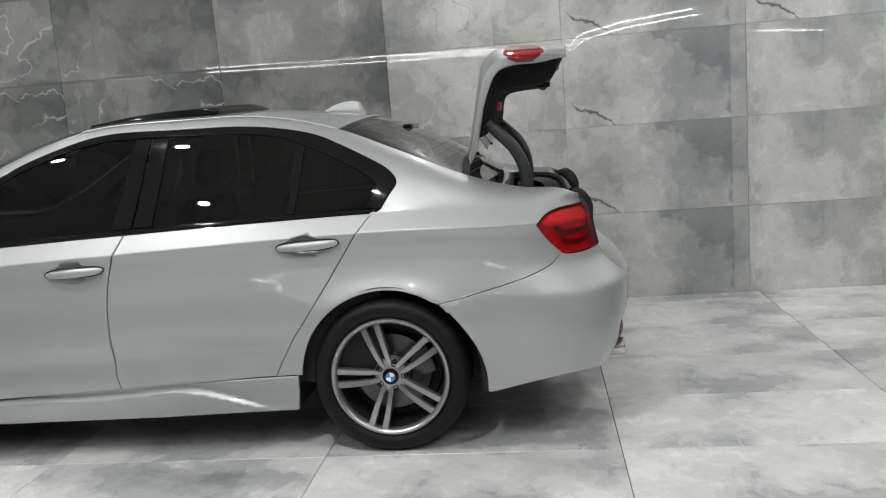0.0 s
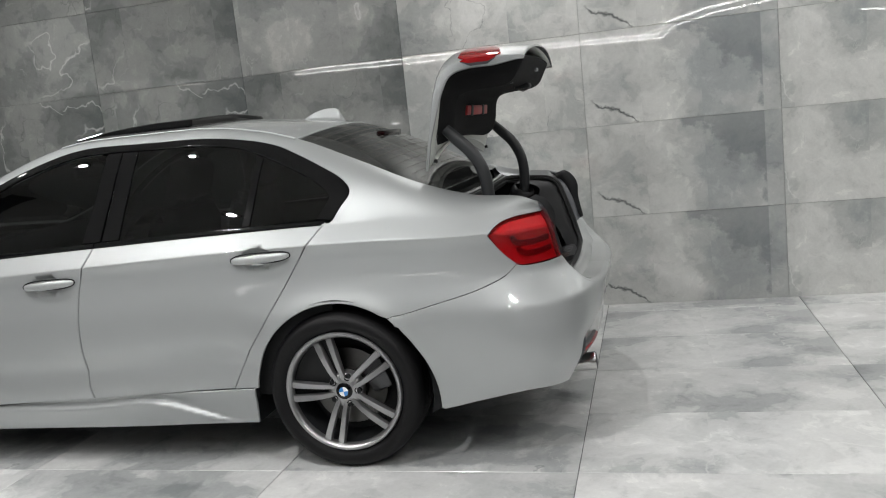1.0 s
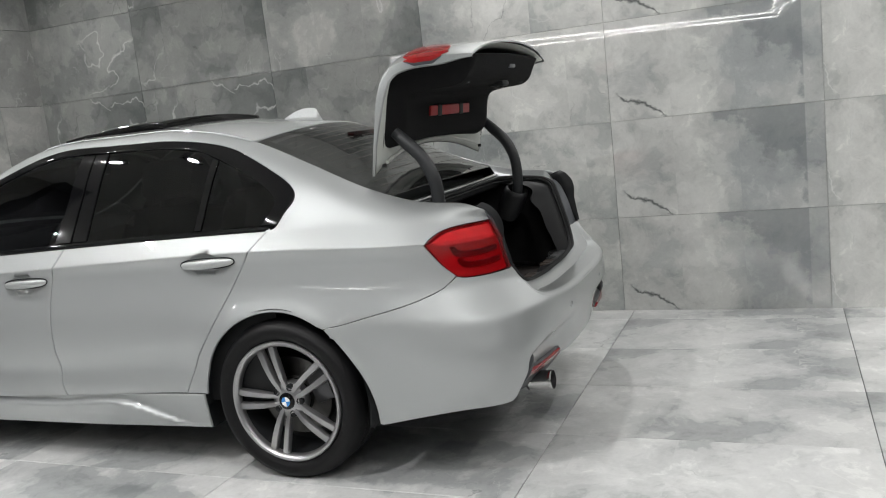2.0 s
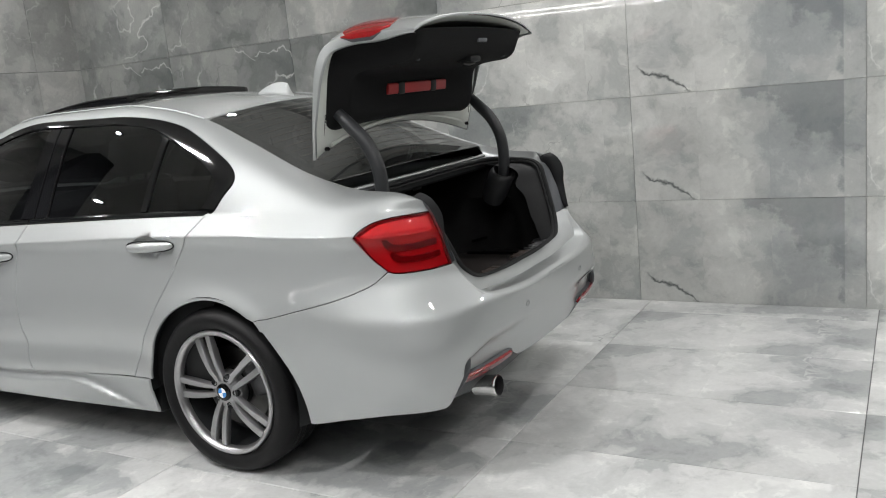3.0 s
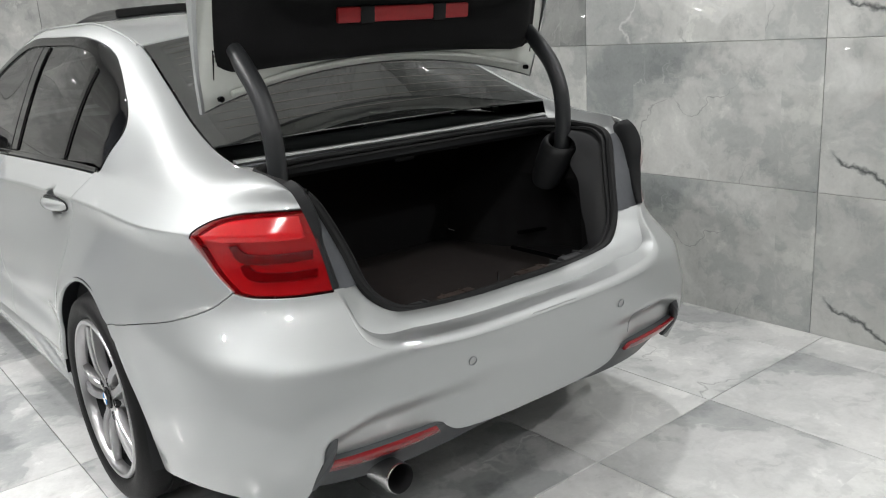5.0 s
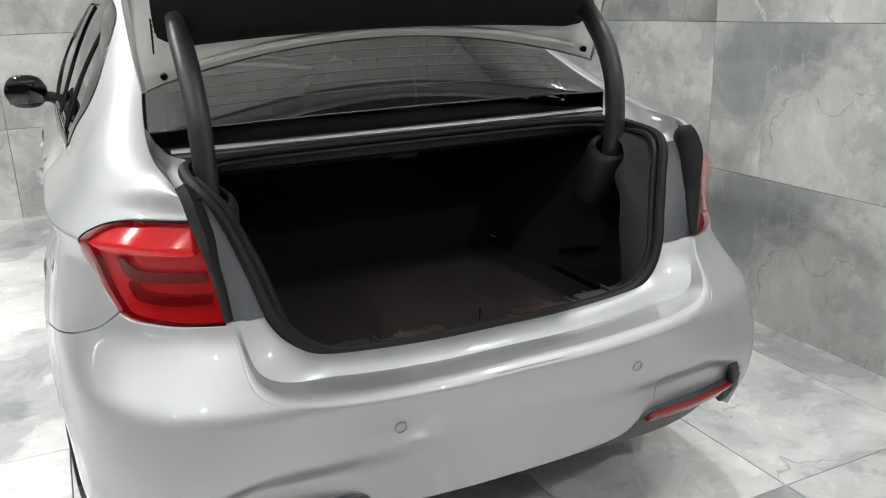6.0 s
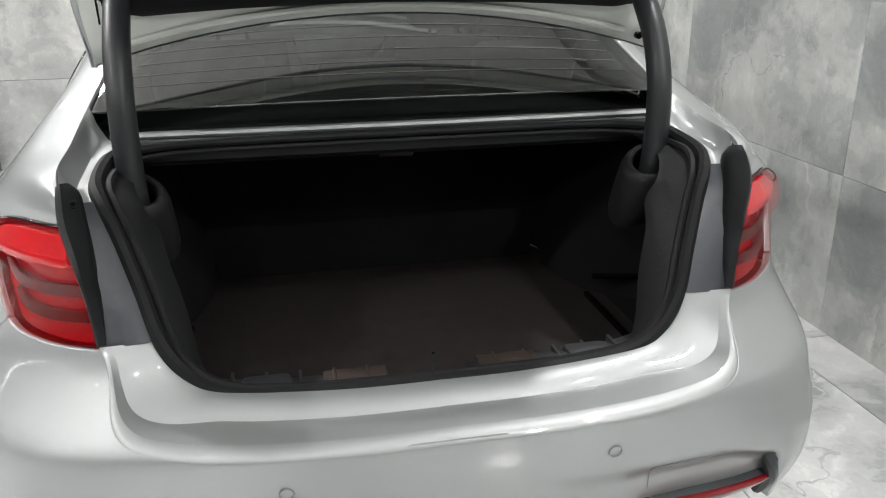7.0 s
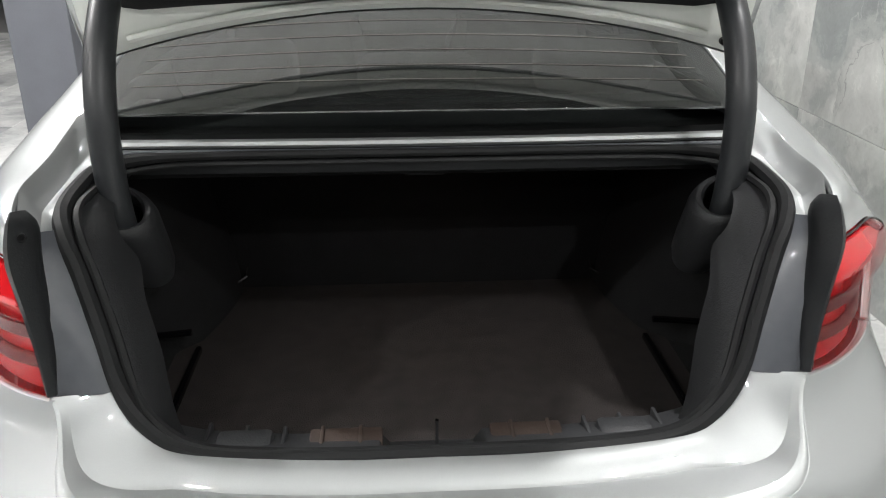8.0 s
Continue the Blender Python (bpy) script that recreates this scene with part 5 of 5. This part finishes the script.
    for y in [v for v in np.arange(-0.36, 0.37, 0.06) if abs(v) > 0.10]:
        part("rib", rounded(sx(y) - 0.074, sx(y) - 0.010, y - 0.003, y + 0.003, 0.612, 0.6445, 0.0015), WARM_LIT_SILL if abs(y) < 0.22 else SILL_PLASTIC, sill_trim)
    for s in (-1, 1):
        part("sill_tray", rounded(0.790, 0.850, *sorted((s * 0.085, s * 0.20)), 0.606, 0.642, 0.004), WARM_LIT_SILL, sill_trim, "sill tray beside the striker, coloured as warmly lit")
    for y in (-0.30, 0.30):
        part("grip_pad", rounded(sx(y) - 0.060, sx(y) - 0.010, y - 0.045, y + 0.045, 0.620, 0.650, 0.012), SILL_PLASTIC, sill_trim, "lighter grip pad")
    part("striker", tube([(0.815, 0.0, 0.600), (0.818, 0.0, 0.668)], 0.003, 8), CHROME, car, "steel lid striker")
    # small warm lamp under the gutter
    lamp_box = part("boot_lamp", rounded(0.370, 0.422, -0.035, 0.035, 0.958, 0.968, 0.003), BLACK_PLASTIC, car, "small boot lamp in a black housing")
    # added lip, blocks the lamp's direct view and its image on the shelf
    part("lamp_lip", rounded(0.416, 0.424, -0.036, 0.036, 0.944, 0.968, 0.002), BLACK_PLASTIC, lamp_box, "dark lip added to shade the lamp from behind")
    part("lamp_diffuser", rounded(0.398, 0.414, -0.029, 0.029, 0.9555, 0.9590, 0.0012), WARM_LAMP, lamp_box, "glowing warm diffuser")
    # cross gutter in front of the opening, with its bright edge
    y = np.linspace(-0.60, 0.60, 25)
    f = lambda v: 1 - (v / 0.60) ** 2
    prof = ((0.418, 1.006), (0.436, 1.006), (0.450, 1.012), (0.468, 1.014), (0.476, 1.006), (0.484, 1.004), (0.492, 0.996), (0.488, 0.975))
    rows = [[Vector((px + 0.020 * f(v), v, pz + 0.004 * f(v))) for v in y] for i, (px, pz) in enumerate(prof)]
    loft("cross_gutter", rows, BLACK_PLASTIC, car, "black gutter between screen and boot")
    part("gutter_edge", tube([(0.456 + 0.030 * f(v), v, 1.022 + 0.004 * f(v)) for v in np.linspace(-0.565, 0.565, 25)], 0.008, 8, flat=1.7), PAINT, car, "bright painted gutter edge")
    part("gutter_seal", tube([(0.478 + 0.026 * f(v), v, 1.013 + 0.003 * f(v)) for v in np.linspace(-0.56, 0.56, 25)], 0.0045, 8), GREY_PRIMER, car, "grey gutter ridge")


boot()


# ---- boot lid, open ----
LID_LINE = spline((0.0, (0.352, 1.150)), (0.10, (0.374, 1.247)), (0.22, (0.400, 1.364)), (0.32, (0.418, 1.462)), (0.40, (0.432, 1.540)), (0.43, (0.444, 1.568)), (0.46, (0.466, 1.588)), (0.50, (0.505, 1.597)), (0.58, (0.584, 1.598)), (0.70, (0.704, 1.594)), (0.80, (0.803, 1.586)))
LID_EDGE = spline((0.0, (0.352, 1.150)), (0.10, (0.374, 1.247)), (0.22, (0.400, 1.364)), (0.32, (0.421, 1.452)), (0.40, (0.452, 1.519)), (0.46, (0.496, 1.556)), (0.52, (0.550, 1.574)), (0.60, (0.628, 1.580)), (0.70, (0.722, 1.579)), (0.80, (0.803, 1.573)))
lid_half = spline((0.0, 0.600), (0.10, 0.612), (0.30, 0.622), (0.43, 0.612), (0.55, 0.580), (0.65, 0.545), (0.78, 0.505))


def lid_skin(p, b):
    """The lid's outer face: p runs from the hinge edge over the top to the tail edge, 0.6 m of b to its side."""
    k = b / 0.6
    q = 1 - k * k
    w4 = k ** 4
    (x, z), (xe, ze) = LID_LINE(p), LID_EDGE(p)
    x, z = x + (xe - x) * w4, z + (ze - z) * w4
    on_tail = ease(0.39, 0.50, p)
    out = Vector((-1, 0, 0.22)).lerp(Vector((0.03, 0, 1)), on_tail)
    # the tail face bows back in plan, which now stands up
    swell = (0.030 * (1 - on_tail) + 0.042 * on_tail) * q
    shift = Vector((0.020, 0, 0.082)) * q * (1 - ease(0.0, 0.30, p))
    roll = 0.012 * abs(k) ** 10
    return Vector((x, lid_half(p) * k, z)) + out * (swell - roll) + shift


def boot_lid():
    n = 28
    edge_l = [(p, -0.6) for p in np.linspace(0.0, 0.78, n)]
    tail = [(0.78 + 0.02 * (1 - (b / 0.6) ** 2), b) for b in np.linspace(-0.6, 0.6, 21)]
    outline = edge_l + tail[1:-1] + [(p, 0.6) for p in np.linspace(0.78, 0.0, n)] + [(0.0, b) for b in np.linspace(0.6, -0.6, 21)[1:-1]]
    f = lambda p, b: lid_skin(p, b)
    lid = plate("boot_lid", outline, f, PAINT, car, "silver-white boot lid standing open", 0.03, 0.010, 0.0, 0.005)
    # painted inner frame
    def inner(d):
        def g(p, b):
            nn = normal_at(lid_skin, p, b)
            return lid_skin(p, b) - nn * d
        return g
    ps, bs = np.linspace(0.004, 0.776, 40), np.linspace(-0.592, 0.592, 33)
    rows = []
    for p in ps:
        row = []
        for b in bs:
            rim = min(p, 0.78 - p, (0.6 - abs(b)) * 1.0)
            row.append(inner(0.010 + 0.022 * ease(0.0, 0.035, rim))(p, b))
        rows.append(row)
    loft("lid_frame", rows, LID_FRAME, lid, "grey painted inside of the lid")
    # bead along the hinge edge
    part("lid_bead", tube([tuple(inner(0.036)(0.030, b)) for b in np.linspace(-0.52, 0.52, 31)], 0.0075, 8), LID_FRAME, lid)
    # black lining: padded over the deck part, deep over the tail
    section = smooth_line([(0.372, 1.232), (0.425, 1.243), (0.462, 1.275), (0.480, 1.330), (0.487, 1.385), (0.500, 1.424), (0.532, 1.442), (0.600, 1.449), (0.680, 1.453), (0.722, 1.474), (0.750, 1.525), (0.768, 1.562)], 4)
    rows = []
    for i, (x, z) in enumerate(section):
        a = i / (len(section) - 1)
        p = 0.082 + (0.735 - 0.082) * ease(0, 1, a) * 0.5 + (0.735 - 0.082) * a * 0.5
        wide = 0.575 - 0.085 * ease(0.35, 1.0, a)
        row = []
        for k in np.linspace(-1, 1, 41):
            base = inner(0.030)(p, 0.6 * wide * k / lid_half(p))
            q = 1 - k * k
            mid = Vector((x - 0.018 * q * (1 - ease(0.3, 0.6, a)) + 0.02 * q * ease(0.7, 1, a), wide * k, z + 0.028 * q * (1 - ease(0.0, 0.25, a)) + 0.012 * q * ease(0.5, 0.9, a)))
            row.append(base.lerp(mid, ease(0.0, 0.16, 1 - abs(k))))
        rows.append(row)
    lining = loft("lid_lining", rows, LINER, lid, "black felt lid lining", flip=True)
    latch = part("lid_latch", rounded(0.655, 0.725, 0.02, 0.11, 1.448, 1.472, 0.008), BLACK_PLASTIC, lining, "black latch with a steel claw")
    part("latch_claw", tube([(0.675, 0.045, 1.446), (0.690, 0.060, 1.440), (0.705, 0.085, 1.446)], 0.006, 8), STEEL, lining, "steel latch claw")
    part("lid_pull", rounded(0.735, 0.765, 0.02, 0.10, 1.520, 1.540, 0.006), GREY_PRIMER, lining, "pale pull tab")
    for y in (-0.36, 0.36):
        part("lining_clip", turned([(0.0, -0.004), (0.010, -0.004), (0.012, 0.002)], 14), GREY_PLASTIC, lining, "round lining clip", m=Matrix.Translation((0.700, y, 1.466)) @ Matrix.Rotation(radians(90), 4, "X"))
    # warning-triangle case with two straps
    m = Matrix.Translation((0.462, 0.004, 1.376)) @ Matrix.Rotation(radians(8), 4, "Y")
    case = part("triangle_case", rounded(-0.020, 0.020, -0.232, 0.232, -0.0215, 0.0215, 0.006, 2), RED_CASE, lid, "long red warning-triangle case", m=m)
    for y in (-0.137, 0.118):
        part("case_strap", rounded(-0.0225, 0.0225, y - 0.024, y + 0.024, -0.024, 0.024, 0.004), BLACK_PLASTIC, case, "black case strap")
    # lamps of the lid
    for s in (-1, 1):
        o = smooth_line([(0.505, s * 0.560), (0.530, s * 0.596), (0.575, s * 0.604), (0.640, s * 0.600), (0.676, s * 0.575)], 3) + smooth_line([(0.670, s * 0.50), (0.640, s * 0.40), (0.600, s * 0.34)], 3) + smooth_line([(0.560, s * 0.34), (0.525, s * 0.42)], 3)
        lamp_part = plate("lid_lamp", o, f, RED_COVER, lid, "glossy red lamp in the lid", 0.02, 0.03, 0.0, 0.004, lift=0.005)
        # painted side wall of the lid, with the lamp's smoked flank let into it
        def side_point(p, depth, s=s):
            x0, z0 = LID_EDGE(max(p - 0.01, 0))
            x1, z1 = LID_EDGE(min(p + 0.01, 0.8))
            inw = Vector((z1 - z0, 0, x0 - x1)).normalized()
            return lid_skin(p, s * 0.600) + inw * depth
        ps = np.linspace(0.0, 0.78, 40)
        rim = lambda p: 0.18 + 0.82 * ease(0.02, 0.40, p) * (1 - 0.75 * ease(0.62, 0.78, p))
        loft("lid_side", [[side_point(p, 0.002 * rim(p)) + Vector((0, s * 0.0005, 0)) for p in ps], [side_point(p, 0.016 * rim(p)) + Vector((0, s * 0.001, 0)) for p in ps], [side_point(p, 0.031 * rim(p)) - Vector((0, s * 0.002, 0)) for p in ps], [side_point(p, 0.035 * rim(p)) - Vector((0, s * 0.012, 0)) for p in ps]],
             PAINT, lid, "painted side of the lid", flip=s < 0)
        ps = np.linspace(0.515, 0.655, 16)
        bite = [0.004 + 0.022 * min(1, 4 * i / 15, 4 * (15 - i) / 15) for i in range(16)]
        loft("lamp_flank", [[side_point(p, -0.002) + Vector((0, s * 0.001, 0)) for p in ps], [side_point(p, 0.002) + Vector((0, s * 0.004, 0)) for p in ps], [side_point(p, 0.62 * b) + Vector((0, s * 0.004, 0)) for p, b in zip(ps, bite)]], RED_COVER, lamp_part, "glossy red lamp flank", flip=s < 0)
        loft("lamp_base", [[side_point(p, 0.62 * b) + Vector((0, s * 0.0038, 0)) for p, b in zip(ps, bite)], [side_point(p, b) + Vector((0, s * 0.003, 0)) for p, b in zip(ps, bite)], [side_point(p, b + 0.002) - Vector((0, s * 0.004, 0)) for p, b in zip(ps, bite)]], GREY_PLASTIC, lamp_part, "dark grey lamp base", flip=s < 0)
        # rubber stop
        part("lid_stop", turned([(0.0, -0.008), (0.007, -0.007), (0.008, 0.006)], 16), RUBBER, lid, "black rubber stop", m=Matrix.Translation(inner(0.036)(0.028, s * 0.555)) @ Matrix.Rotation(radians(-90), 4, "Z"))
    return lid


LID_FRAME = simple("lid_inner_paint", (0.62, 0.64, 0.60), 0.45, metal=0.05, coat=0.4, mottle=0.04)
boot_lid()


# ---- cabin ----
def seat_shell(name, x, y, z, label, wide=0.50, high=0.60, rake=18):
    """A seat with bolstered back, cushion and headrest on two posts."""
    m = Matrix.Translation((x, y, z)) @ Matrix.Rotation(radians(rake), 4, "Y")
    bm = bmesh.new()
    n, k = 13, 11
    front, back = [], []
    for i in range(k):
        a = i / (k - 1)
        rf, rb = [], []
        for j in range(n):
            t = -1 + 2 * j / (n - 1)
            w = wide / 2 * (1 - 0.16 * a ** 3) * math.copysign(abs(t) ** 0.9, t)
            bol = 0.055 * abs(t) ** 3 * (1 - 0.5 * a)
            rnd = 0.05 * (max(abs(t) - 0.8, 0) / 0.2) ** 2 + 0.04 * (max(a - 0.85, 0) / 0.15) ** 2
            rf.append(bm.verts.new((-0.075 - bol + rnd, w, high * a)))
            rb.append(bm.verts.new((0.055 - rnd * 1.2, w, high * a)))
        front.append(rf)
        back.append(rb)
    for g, fl in ((front, False), (back, True)):
        for r, s in zip(g, g[1:]):
            for j in range(n - 1):
                q = (r[j], r[j + 1], s[j + 1], s[j])
                bm.faces.new(q[::-1] if fl else q)
    for r, s in ((front[-1], back[-1]), (front[0], back[0])):
        for j in range(n - 1):
            bm.faces.new((r[j], r[j + 1], s[j + 1], s[j]))
    for j in (0, n - 1):
        for i in range(k - 1):
            bm.faces.new((front[i][j], back[i][j], back[i + 1][j], front[i + 1][j]))
    seat = part(name, bm, LEATHER, car, label, m=m)
    bm = rounded(-0.56, 0.0, -wide / 2, wide / 2, -0.12, 0.05, 0.05, 3)
    part("seat_cushion", bm, LEATHER, seat, m=Matrix.Rotation(radians(-rake - 4), 4, "Y"))
    part("headrest", rounded(-0.085, 0.025, -0.135, 0.135, high + 0.035, high + 0.215, 0.045, 4), LEATHER, seat, "padded black headrest")
    for s in (-1, 1):
        part("headrest_post", tube([(-0.02, s * 0.05, high - 0.02), (-0.02, s * 0.05, high + 0.06)], 0.006, 8), CHROME, seat, "chrome headrest post")
    return seat


for y in (-0.37, 0.37):
    seat_shell("front_seat", -1.02, y, 0.50, "black leather front seat")
bench = seat_shell("rear_bench", -0.16, 0.0, 0.55, "black leather rear bench", 1.26, 0.50, 22)
for o in list(bench.children):
    if o.name.startswith("headrest"):
        bpy.data.objects.remove(o)
for y in (-0.40, 0.0, 0.40):
    part("headrest", rounded(-0.075, 0.030, y - 0.135, y + 0.135, 0.50, 0.62 if y else 0.58, 0.035, 4), LEATHER, bench, "padded black headrest")
# parcel shelf, with a raised rear edge under the screen
y = np.linspace(-0.62, 0.62, 21)
rows = [[Vector((px + 0.03 * (1 - (v / 0.62) ** 2), v, pz)) for v in y] for px, pz in ((0.02, 0.985), (0.03, 1.012), (0.30, 1.018), (0.335, 1.024), (0.375, 1.022), (0.40, 0.995))]
loft("parcel_shelf", rows, CABIN, car, "dark felt parcel shelf")
part("brake_lamp", rounded(0.02, 0.06, -0.14, 0.14, 1.30, 1.325, 0.008), DARK_LENS, car, "slim high-level brake lamp")
# headliner and pillar linings
rows = [[Vector(top(u, b)) - Vector((0, 0, 0.035 + 0.02 * (abs(b) / 0.55) ** 4)) for b in np.linspace(-0.53, 0.53, 17)] for u in np.linspace(-1.40, -0.17, 14)]
loft("headliner", rows, HEADLINER, car, "grey fabric headliner")
for s in (-1, 1):
    rows = [[(lambda p: Vector((p.x, s * -p.y * 0.955, p.z - 0.01)))(upper(u, v)) for v in np.linspace(0.02, 0.98, 9)] for u in np.linspace(0.09, 0.42, 8)]
    loft("pillar_lining", rows, CABIN, car, "dark pillar lining")
    rows = [[(lambda p: Vector((p.x, s * (abs(p.y) - 0.05), z)))(skin(u, min(z, 0.93))) for z in (0.30, 0.5, 0.7, 0.85, 0.945)] for u in np.linspace(-2.05, -0.02, 12)]
    loft("door_lining", rows, CABIN, car, "black door lining")
part("cabin_floor", rounded(-2.35, 0.05, -0.74, 0.74, 0.28, 0.33, 0.01), CARPET, car, "black cabin carpet")
# dashboard, wheel, mirror
y = np.linspace(-0.70, 0.70, 15)
rows = [[Vector((px - 0.10 * (1 - (v / 0.7) ** 2), v, pz + 0.02 * math.exp(-((v - 0.37) / 0.2) ** 2))) for v in y] for px, pz in ((-2.25, 0.93), (-2.02, 0.965), (-1.86, 0.955), (-1.80, 0.90), (-1.84, 0.70), (-1.95, 0.55))]
loft("dashboard", rows, CABIN, car, "black moulded dashboard")
part("centre_console", rounded(-1.86, -0.75, -0.11, 0.11, 0.33, 0.62, 0.03, 3), CABIN, car, "black centre console")
ring = [(-1.66 + 0.10 * math.sin(a), 0.37 + 0.185 * math.cos(a), 0.86 + 0.157 * math.sin(a)) for a in np.linspace(0, 2 * math.pi, 37)[:-1]]
sw = part("steering_wheel", tube(ring, 0.016, 10, closed=True), LEATHER, car, "black leather steering wheel")
part("wheel_boss", rounded(-1.70, -1.64, 0.29, 0.45, 0.80, 0.90, 0.025, 3), CABIN, sw)
for a in (0.1, math.pi - 0.1, -math.pi / 2):
    part("wheel_spoke", tube([(-1.66, 0.37, 0.85), (-1.66 + 0.09 * math.sin(a), 0.37 + 0.18 * math.cos(a), 0.86 + 0.15 * math.sin(a))], 0.013, 8), ALLOY_DARK, sw)
part("inside_mirror", rounded(-1.66, -1.63, -0.12, 0.12, 1.235, 1.30, 0.015, 3), CABIN, car, "black inside mirror")


def door_mirror(s):
    bm = bmesh.new()
    rows = []
    for i in range(12):
        a = i / 11
        c = Vector((-2.03, s * (0.800 + 0.182 * a), 0.974 + 0.006 * a))
        r = (0.052 + 0.030 * math.sin(math.pi * (0.18 + 0.62 * a))) * math.sqrt(max(0.08, 1 - abs(2 * a - 1) ** 4))
        rows.append([bm.verts.new(c + Vector((0.8 * r * math.cos(t) * (0.75 if math.cos(t) > 0 else 1.45), 0, r * math.sin(t) * 0.95))) for t in np.linspace(0, 2 * math.pi, 21)[:-1]])
    for p, q in zip(rows, rows[1:]):
        for j in range(20):
            bm.faces.new((p[j], p[(j + 1) % 20], q[(j + 1) % 20], q[j]))
    bm.faces.new(rows[0])
    bm.faces.new(rows[-1][::-1])
    h = part("door_mirror", bm, GLOSS_BLACK, car, "gloss black door mirror")
    part("mirror_foot", tube([(-2.03, s * 0.755, 0.930), (-2.03, s * 0.79, 0.945), (-2.03, s * 0.84, 0.955)], [0.030, 0.026, 0.024], 10), BLACK_PLASTIC, h, "black mirror foot")
    part("mirror_glass", rounded(-1.985, -1.979, *sorted((s * 0.82, s * 0.965)), 0.925, 1.03, 0.002), MIRROR, h, "mirror glass")


for s in (-1, 1):
    door_mirror(s)


# ---- the car's front ----
def front_end():
    o = smooth_line([(U_NOSE, 0.70), (-3.9, 0.70), (-3.5, 0.70), (-3.13, 0.67)], 6) + arch(-WHEELBASE, 131, 180)[:-1] + [(-3.19, 0.24), (-3.3, 0.20), (-3.8, 0.19), (U_NOSE, 0.19)]
    return plate("front_bumper", o, side, PAINT, car, "silver-white front bumper", 0.035, gap=0.001)


fb = front_end()
mirrored(fb)
for s in (-1, 1):
    f = (lambda s: lambda u, z: Vector((skin(u, z).x, -s * skin(u, z).y, z)))(s)
    o = [(-3.12, 0.70), (-3.30, 0.78), (-3.60, 0.77), (-3.85, 0.74), (-3.85, 0.66), (-3.55, 0.645), (-3.25, 0.66)]
    hl = plate("headlamp", o, f, CHROME, car, "clear headlamp", 0.03, 0.03, 0.001, 0.004, lift=0.006 * s)
    part("front_grille", rounded(-3.60, -3.52, *sorted((s * 0.03, s * 0.24)), 0.55, 0.70, 0.03, 3), GLOSS_BLACK, car, "black twin front grille")
    for k in range(7):
        part("grille_bar", rounded(-3.605, -3.59, *sorted((s * (0.055 + 0.025 * k), s * (0.062 + 0.025 * k))), 0.57, 0.68, 0.002), CHROME, car, "grille bar")
part("front_air_intake", rounded(-3.58, -3.50, -0.40, 0.40, 0.25, 0.36, 0.02), BLACK_PLASTIC, car, "black lower intake")
rows = [[Vector(top(u, b)) - Vector((0, 0, 0.03)) for b in np.linspace(-0.55, 0.55, 9)] for u in (-2.46, -2.40, -2.34)]
loft("cowl", rows, BLACK_PLASTIC, car, "black cowl under the windscreen")

# ---- tiles, laid last ----
west_tile = tile_mesh("pale_wall_tile", TILE_W - JOINT, TILE_H - JOINT, 0.008)
floor_tile = tile_mesh("floor_tile", TILE_W - JOINT, TILE_H - JOINT, 0.006)
# the wall's tiles come in three prints; the one over the car has dimmer light put into its tones
WALL_AT = ((0.85, WALL_Y, 0.0), (1, 0, 0), (0, 0, 1))
cracked = tile_mesh("cracked_wall_tile", TILE_W - 0.002, TILE_H - 0.002, 0.008)
clouded = tile_mesh("clouded_wall_tile", TILE_W - 0.002, TILE_H - 0.002, 0.008)
veined = tile_mesh("veined_wall_tile", TILE_W - 0.002, TILE_H - 0.002, 0.008)
for column in range(-4, 6):
    for row in range(5):
        if column == 0 or (column == 1 and row == 3) or column == 4:
            mesh, mat = cracked, WALL_TILE
        elif column > -2 or row < 2:
            mesh, mat = clouded, WALL_TILE_CLOUDED
        else:
            mesh, mat = veined, WALL_TILE_DIMMED
        lay(wall_north, mesh, mat, *WALL_AT, [column], [row])
lay(wall_west, west_tile, WEST_TILE, (WEST_X, WALL_Y - 0.005 - 4 * TILE_W + 0.8, 0.0), (0, 1, 0), (0, 0, 1), range(0, 4), range(0, 5))
lay(floor, floor_tile, FLOOR_TILE, (0.91, 0.30, 0.0), (1, 0, 0), (0, 1, 0), range(-8, 5), range(-12, 3))
